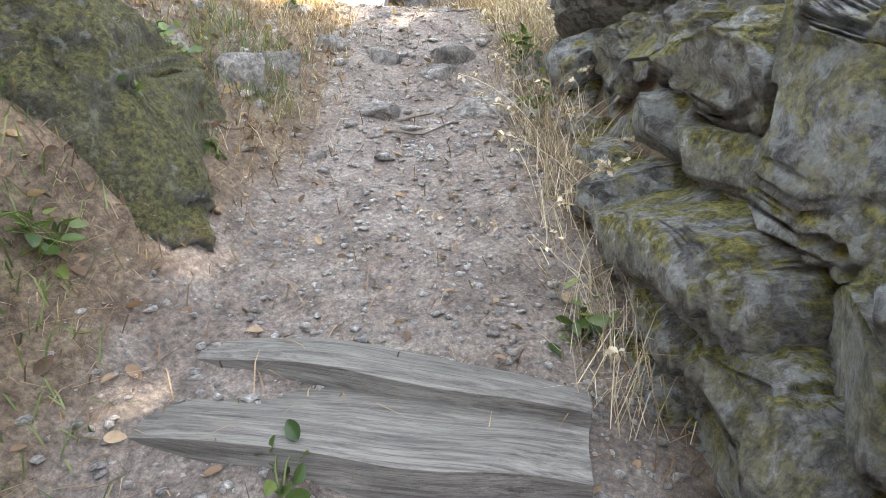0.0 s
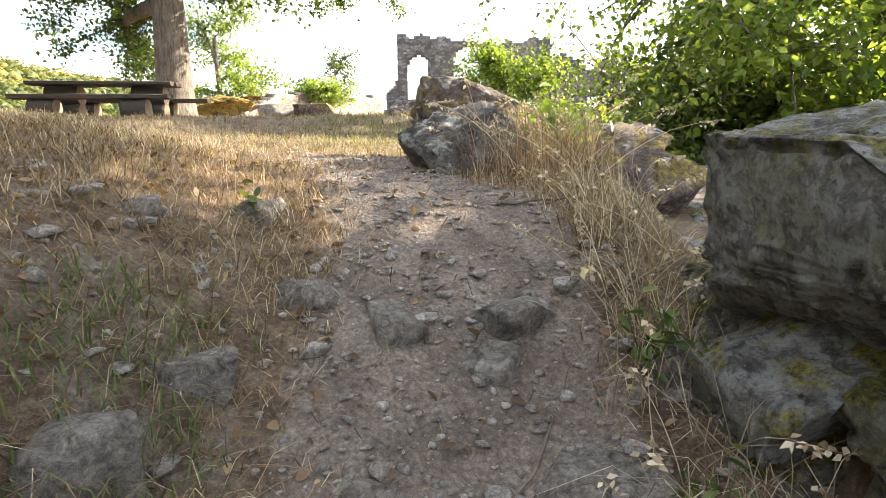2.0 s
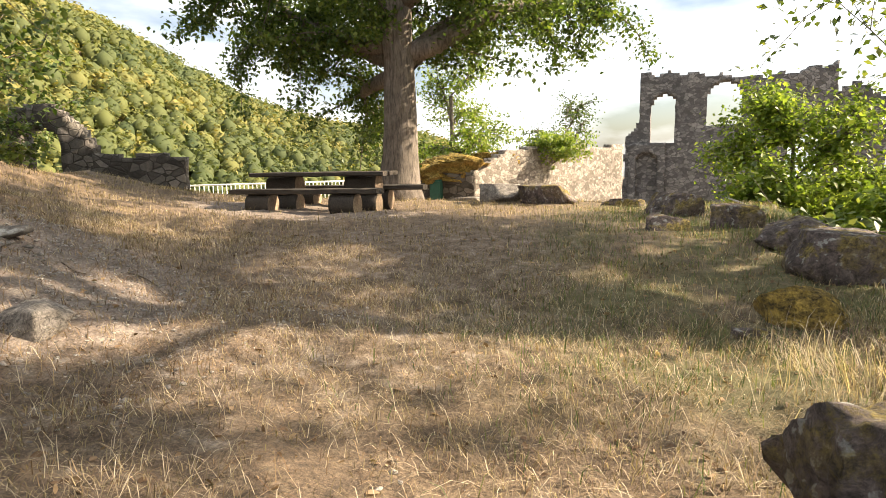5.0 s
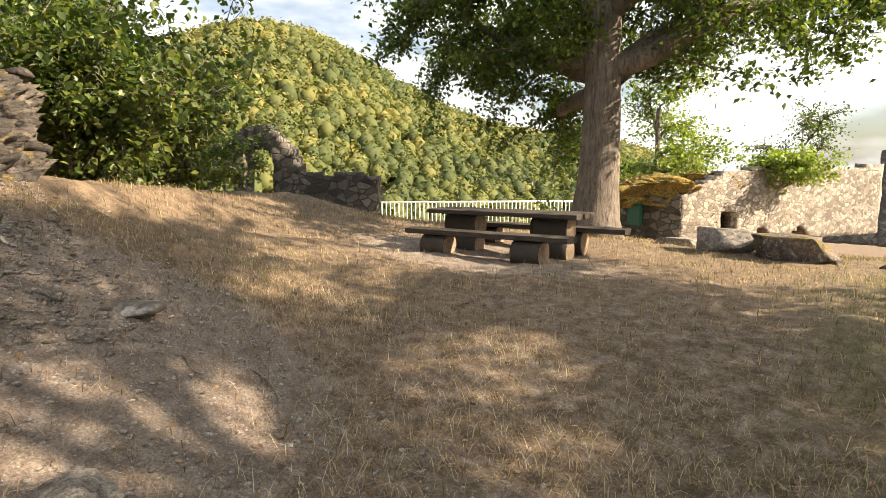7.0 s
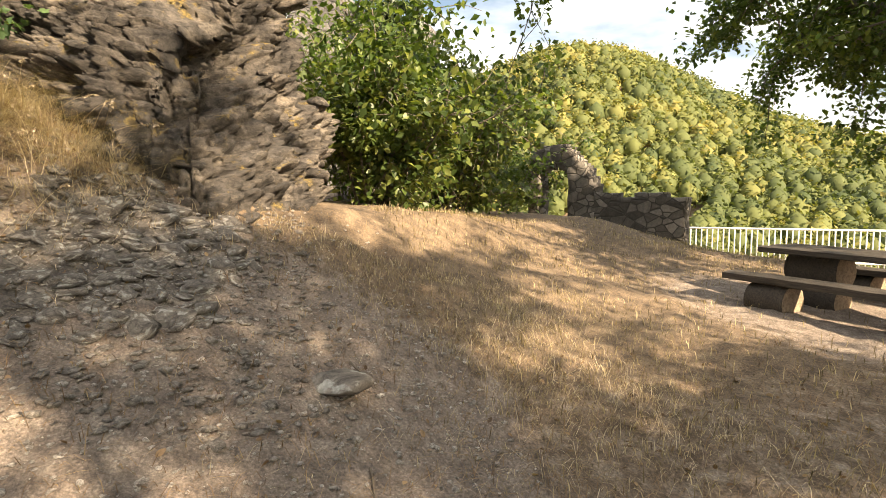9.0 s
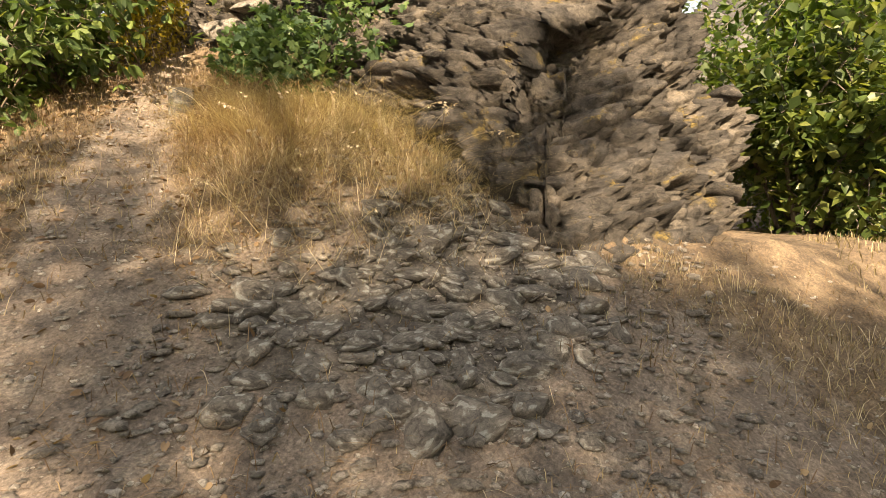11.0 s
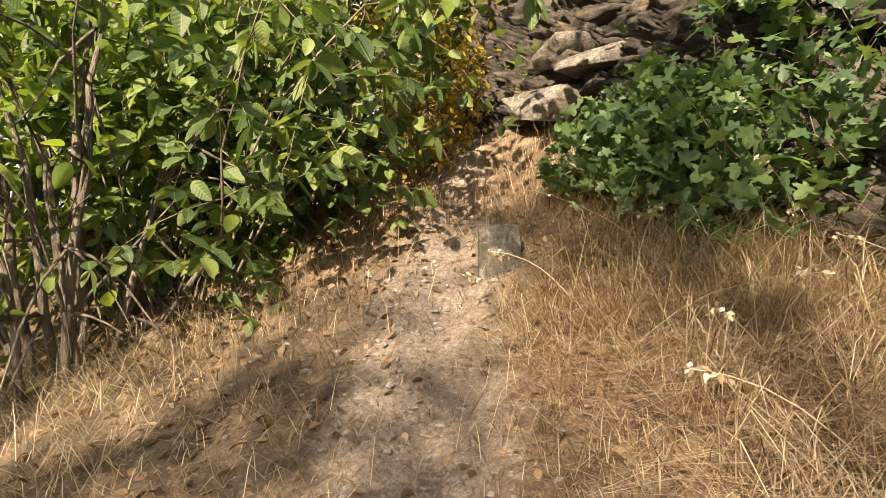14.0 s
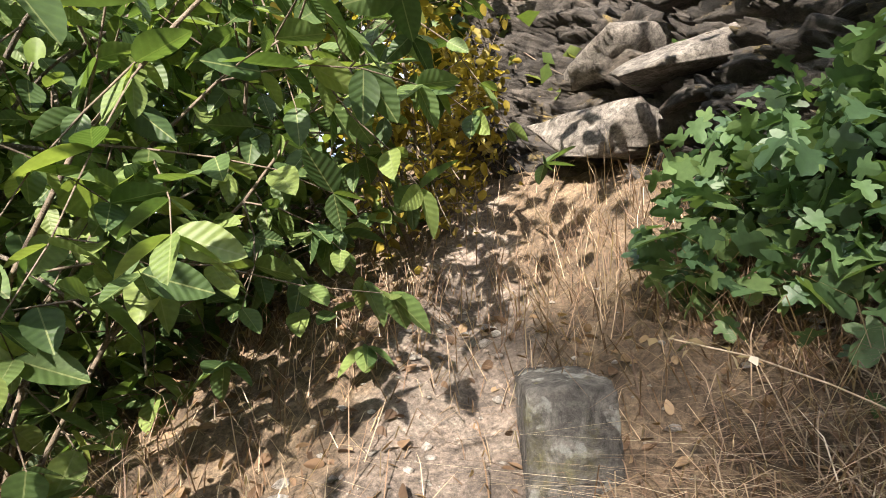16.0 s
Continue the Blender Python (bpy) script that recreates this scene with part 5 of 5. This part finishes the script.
grass_field("bank_grass", 26000, (-4.5, -0.5), (0.6, 5.2), lambda x, y: (1 - dirt_mask(x, y)) * 0.7 * patchy(x, y, 2.2, 8), 105, 0.07, 0.003, 1.3, M_STRAW_RED, "brown dry grass on the bank")
grass_field("bank_weeds", 9000, (-2.6, -0.72), (0.6, 3.4), lambda x, y: patchy(x, y, 2.8, 18) ** 2 * (1 - dirt_mask(x, y)), 106, 0.13, 0.005, 0.9, M_GREENGRASS, "green grass tufts at the foot of the bank")
# tall dry grass beside the wall and the boulders
def near_rocks(x, y):
    return step01((0.62 - np.hypot((x - 0.40) * 1.0, (y - 5.4) * 0.60)) / 0.35)


grass_field("tall_dry_grass", 5600, (-0.4, 1.3), (4.2, 6.9), near_rocks, 107, 0.45, 0.0035, 0.6, M_STRAW_RED, "tall dry grass among the boulders", drift=(-0.05, -0.1))
grass_field("tall_dry_grass", 1100, (0.34, 0.66), (1.2, 4.6), lambda x, y: 0.35 + 0.65 * patchy(x, y, 3), 108, 0.30, 0.003, 0.75, M_STRAW, "dry grass hanging along the wall foot", drift=(-0.15, 0))
grass_field("tall_dry_grass", 2500, (-0.8, 0.7), (5.8, 9.0), lambda x, y: step01((x + 0.5) / 0.7) * patchy(x, y, 2.5, 31), 109, 0.30, 0.004, 0.5, M_STRAW, "dry grass along the edging stones")


def mound(x, y):
    return step01((1.25 - np.hypot((x + 7.95) * 0.95, (y - 5.05) * 0.85)) / 0.45) * (1 - dirt_mask(x, y)) * (np.hypot(x - (-7.307), y - 4.122) > 0.65)


grass_field("dry_grass_mound", 21000, (-9.2, -6.7), (3.6, 6.3), mound, 110, 0.30, 0.0028, 2.0, M_STRAW, "matted dry golden grass on the mound under the rock", drift=(0.25, 0.18))
grass_field("dry_grass_mound", 9000, (-9.2, -6.9), (3.3, 6.0), lambda x, y: mound(x, y) * step01((5.9 - y) / 1.2), 111, 0.30, 0.0028, 1.9, M_STRAW_RED, "tangled reddish dry grass on the mound", drift=(0.15, 0.1))
grass_field("dry_grass_stalks", 700, (-9.2, -6.7), (3.6, 6.3), mound, 117, 0.46, 0.0026, 1.6, M_STRAW, "long bent dry stalks on the mound", drift=(0.2, 0.15))


def seed_heads(n, xr, yr, keep, seed, length, label):
    """Stalks that end in a loose tassel of seeds."""
    x, y = sow(n, xr, yr, keep, seed)
    r = np.random.default_rng(seed + 1)
    v, f, off = [], [], 0
    seeds = []
    for px, py in zip(x, y):
        a = r.uniform(0, 6.28)
        pts = limb_path((px, py, gz(px, py)), (0.6 * math.cos(a), 0.6 * math.sin(a), 1), length * r.uniform(0.6, 1.2), int(r.integers(1e6)), 0.9, 6, 0.05)
        cv, cf = tube(pts, np.linspace(0.0022, 0.0012, len(pts)), 3)
        v.extend(cv)
        f.extend([tuple(i + off for i in q) for q in cf])
        off += len(cv)
        for u in np.linspace(0, 1, 12):
            seeds.append(pts[-2] + (pts[-1] - pts[-2]) * u + r.normal(0, 0.006, 3))
    stuff("grass_stalk", v, f, M_STRAW, label, "grass")
    sv, sf = leaf_cloud(np.array(seeds), 0.022, seed + 2, "simple", 0.3)
    stuff("seed_tassel", sv, sf, M_STRAW, "pale seed tassels on dry grass stalks", "grass")


seed_heads(330, (-0.3, 1.2), (4.2, 6.9), near_rocks, 181, 0.62, "seeding dry grass stalks among the boulders")
seed_heads(150, (0.33, 0.7), (1.4, 4.4), lambda x, y: 0.6 + 0 * x, 184, 0.45, "seeding dry grass stalks along the wall")
seed_heads(110, (-9.0, -6.8), (3.6, 6.2), mound, 187, 0.62, "seeding dry grass stalks on the mound")


def left_verge(x, y):
    return (1 - dirt_mask(x, y)) * step01((-0.2 - (y - 4.0 - (x + 6.4) * 0.95)) / 0.5) * step01((1.9 - np.hypot(x + 6.6, y - 3.2)) / 0.8)


grass_field("verge_grass", 13000, (-8.5, -4.8), (1.4, 5.4), left_verge, 112, 0.27, 0.003, 1.7, M_STRAW, "dry golden grass along the path edge", drift=(0.1, 0.1))
grass_field("verge_grass", 2600, (-9.4, -7.2), (2.2, 4.2), lambda x, y: (1 - dirt_mask(x, y)) * patchy(x, y, 3, 5), 113, 0.22, 0.003, 1.1, M_STRAW_RED, "reddish dry grass under the bushes")
grass_field("verge_grass", 1100, (-9.4, -8.45), (2.9, 4.1), lambda x, y: (0.35 + 0.65 * patchy(x, y, 3, 15)) * (x + y < -4.9) * (1 - dirt_mask(x, y)), 114, 0.24, 0.003, 1.3, M_STRAW_RED, "tangled reddish dry grass behind the stone block")

grass_field("verge_grass", 9000, (-9.0, -7.4), (3.4, 4.9), lambda x, y: step01((y - x - 11.72) / 0.25) * (np.hypot(x + 8.5, y - 3.43) > 0.3), 116, 0.20, 0.0028, 2.0, M_STRAW_RED, "flattened reddish straw beside the stone block")

# brown stalks and twigs lying flat
for k, (n, xr, yr, keep) in enumerate([(34000, (-4.0, 0.6), (0.7, 5.5), lambda x, y: 1 - 0.88 * dirt_mask(x, y)), (17000, (-9.0, -3.0), (2.0, 8.8), lambda x, y: 1 - 0.6 * dirt_mask(x, y)), (15000, (-7.0, 0.5), (5.0, 12.0), lambda x, y: 0.8 + 0 * x)]):
    grass_field("stalk_litter", n, xr, yr, keep, 160 + k, 0.11, 0.004, 1.7, M_LITTER, "brown stalks and twig litter on the ground", bend=0.0)

# fallen leaves
for k, (xr, yr, n, lab) in enumerate([((-3.5, 0.5), (0.8, 5.5), 4500, "brown fallen leaves on the bank"), ((-8.8, -5.0), (1.5, 6.0), 7000, "brown fallen leaves along the path edge"), ((-7.5, 0.5), (5.0, 11.0), 3000, "brown fallen leaves on the lawn")]):
    x, y = sow(n, xr, yr, lambda x, y: 0.9 - 0.7 * dirt_mask(x, y), 120 + k)
    v, f = leaf_cloud(np.stack([x, y, ground_height(x, y) + 0.006], -1), 0.038, 121 + k, "oval", 0.0, 0.4)
    stuff("leaf_litter", v, f, M_LITTER, lab, "leaves")


# twigs
def twig(x, y, length, turn, seed):
    r = np.random.default_rng(seed)
    t = thing("twig", x, y, gz(x, y) + 0.012, "thin bare dead twig lying on the ground", "twig", "fallen twigs", turn)
    pts = []
    for u in np.linspace(0, 1, 7):
        px, py = length * (u - 0.5), 0.06 * math.sin(u * 5 + seed) * length
        c, s = math.cos(radians(turn)), math.sin(radians(turn))
        pts.append((px, py, gz(x + c * px - s * py, y + s * px + c * py) - gz(x, y)))
    v, f = tube(pts, np.linspace(0.007, 0.003, 7), 5)
    part("stick", mesh_data("stick", v, f, M_TWIG), t)


for n, (x, y, ln, tn) in enumerate([(-0.02, 3.0, 0.5, 50), (-0.1, 2.75, 0.35, 20), (-0.75, 4.15, 0.2, 100), (0.25, 4.25, 0.4, 10), (-4.9, 7.9, 0.7, -15), (-4.2, 6.0, 0.8, 160), (-5.4, 7.6, 0.25, 10), (-5.6, 8.3, 0.2, -40), (-7.2, 5.0, 0.45, 60), (-6.3, 7.7, 0.3, 20), (-0.9, 2.4, 0.25, 70)]):
    twig(x, y, ln, tn, 140 + n)


# ---- weeds ----
def weed(x, y, size, n, seed, label, material=None, z=None):
    t = thing("weed", x, y, gz(x, y) if z is None else z, label, "plant", "weeds")
    r = np.random.default_rng(seed)
    chunks, c = [], []
    for k in range(max(3, n // 6)):
        a = r.uniform(0, 6.28)
        pts = limb_path((0, 0, 0), (math.cos(a) * 0.5, math.sin(a) * 0.5, 1.0), size * r.uniform(0.6, 1.1), seed + k, 0.5, 5)
        chunks.append(tube(pts, np.linspace(0.004, 0.0015, len(pts)), 4))
        for _ in range(6):
            c.append(pts[r.integers(1, len(pts))] + r.normal(0, 0.02, 3))
    v, f = join(chunks)
    tagged(part("brushwood", mesh_data("brushwood", v, f, M_GREENGRASS), t), kind="stuff")
    v, f = leaf_cloud(np.array(c), 0.07 * max(0.7, size * 2.5), seed, "oval", 0.1)
    part("foliage", mesh_data("foliage", v, f, material or M_LEAF_BUSH), t)


for n, (x, y, s, k) in enumerate([(-1.05, 1.95, 0.16, 30), (-1.0, 1.45, 0.18, 36), (-1.25, 1.15, 0.2, 36), (-1.1, 2.5, 0.18, 30), (-0.85, 2.2, 0.12, 20), (0.42, 3.3, 0.28, 60), (0.40, 1.55, 0.14, 30), (0.45, 2.9, 0.2, 30),
                                   (-0.95, 4.0, 0.12, 24), (-1.5, 2.9, 0.2, 30), (0.55, 5.6, 0.55, 70), (0.75, 5.9, 0.5, 60), (0.6, 6.2, 0.45, 50), (-1.9, 3.6, 0.14, 24), (-0.35, 1.05, 0.10, 18)]):
    weed(x, y, s, k, 900 + n, "small broad-leaved green weed in the bank" if s < 0.4 else "tall leafy green weed among the boulders", M_LEAF_BUSH if s < 0.4 else M_LEAF_LIGHT)

# ---- bushes at the end of the path ----
bush("wayfaring_bush", -7.52, 2.05, 4.45, (1.35, 1.35, 2.25), M_LEAF_BIG, 0.108, 1300, 401, "broad-leaved green bush arching over the path edge", "oval", stems=17, stem_r=0.010, droop=0.45, pairs=True)
bush("wayfaring_bush", -8.35, 1.75, 4.7, (1.2, 1.2, 2.4), M_LEAF_BIG, 0.105, 900, 402, "broad-leaved green bush behind the path edge", "oval", stems=11, stem_r=0.011, droop=0.45, pairs=True)
bush("maple_bush", -9.0, 3.98, 4.62, (1.3, 1.35, 1.35), M_LEAF_MAPLE, 0.075, 3300, 403, "low field maple bush with lobed dark leaves", "maple", stems=12, stem_r=0.009)
bush("maple_bush", -9.6, 4.6, 5.6, (1.3, 1.5, 1.4), M_LEAF_MAPLE, 0.08, 2500, 404, "field maple bush under the rock ledge", "maple", stems=10, stem_r=0.009)
bush("bare_stemmed_shrub", -7.0, 2.05, 4.05, (1.1, 1.1, 2.8), M_LEAF_LIGHT, 0.09, 330, 405, "thin-leaved shrub with many bare brown stems", "oval", stems=16, stem_r=0.026)
for n, (x, y, s, k, mt) in enumerate([(-8.9, 1.2, (1.8, 1.6, 2.6), 3200, M_LEAF_BUSH), (-7.6, 0.3, (2.4, 2.0, 3.6), 4200, M_LEAF_LIGHT), (-5.6, 0.6, (2.6, 2.2, 3.4), 3800, M_LEAF_LIGHT), (-10.4, 1.6, (2.4, 2.0, 3.0), 3600, M_LEAF_BUSH),
                                      (-6.4, -1.8, (4, 3, 5.5), 6000, M_LEAF_LIGHT), (-9.5, -1.2, (4, 3, 5), 6000, M_LEAF_BUSH), (-4.2, -1.2, (3, 3, 3.5), 3800, M_LEAF_BUSH), (-10.6, 5.6, (2.0, 2.0, 1.6), 2600, M_LEAF_BUSH)]):
    bush("thicket", x, y, gz(x, y) - 0.1 if y < 5 else 7.2, s, mt, 0.105, int(k * 1.6), 410 + n, "dense green thicket closing the end of the path", group="thicket", stems=12, stem_r=0.018)
grass_field("hanging_dry_grass", 450, (-9.5, -8.4), (2.4, 3.4), lambda x, y: 0 * x + 1, 115, 0.26, 0.003, 1.0, M_STRAW_RED, "dry grass hanging under the ledge")
bush("yellow_shrub", -9.15, 2.36, 5.25, (0.9, 0.9, 1.6), M_LEAF_YELLOW, 0.05, 2600, 431, "small-leaved yellowing shrub beside the rock ledge", "oval", stems=12, stem_r=0.012)
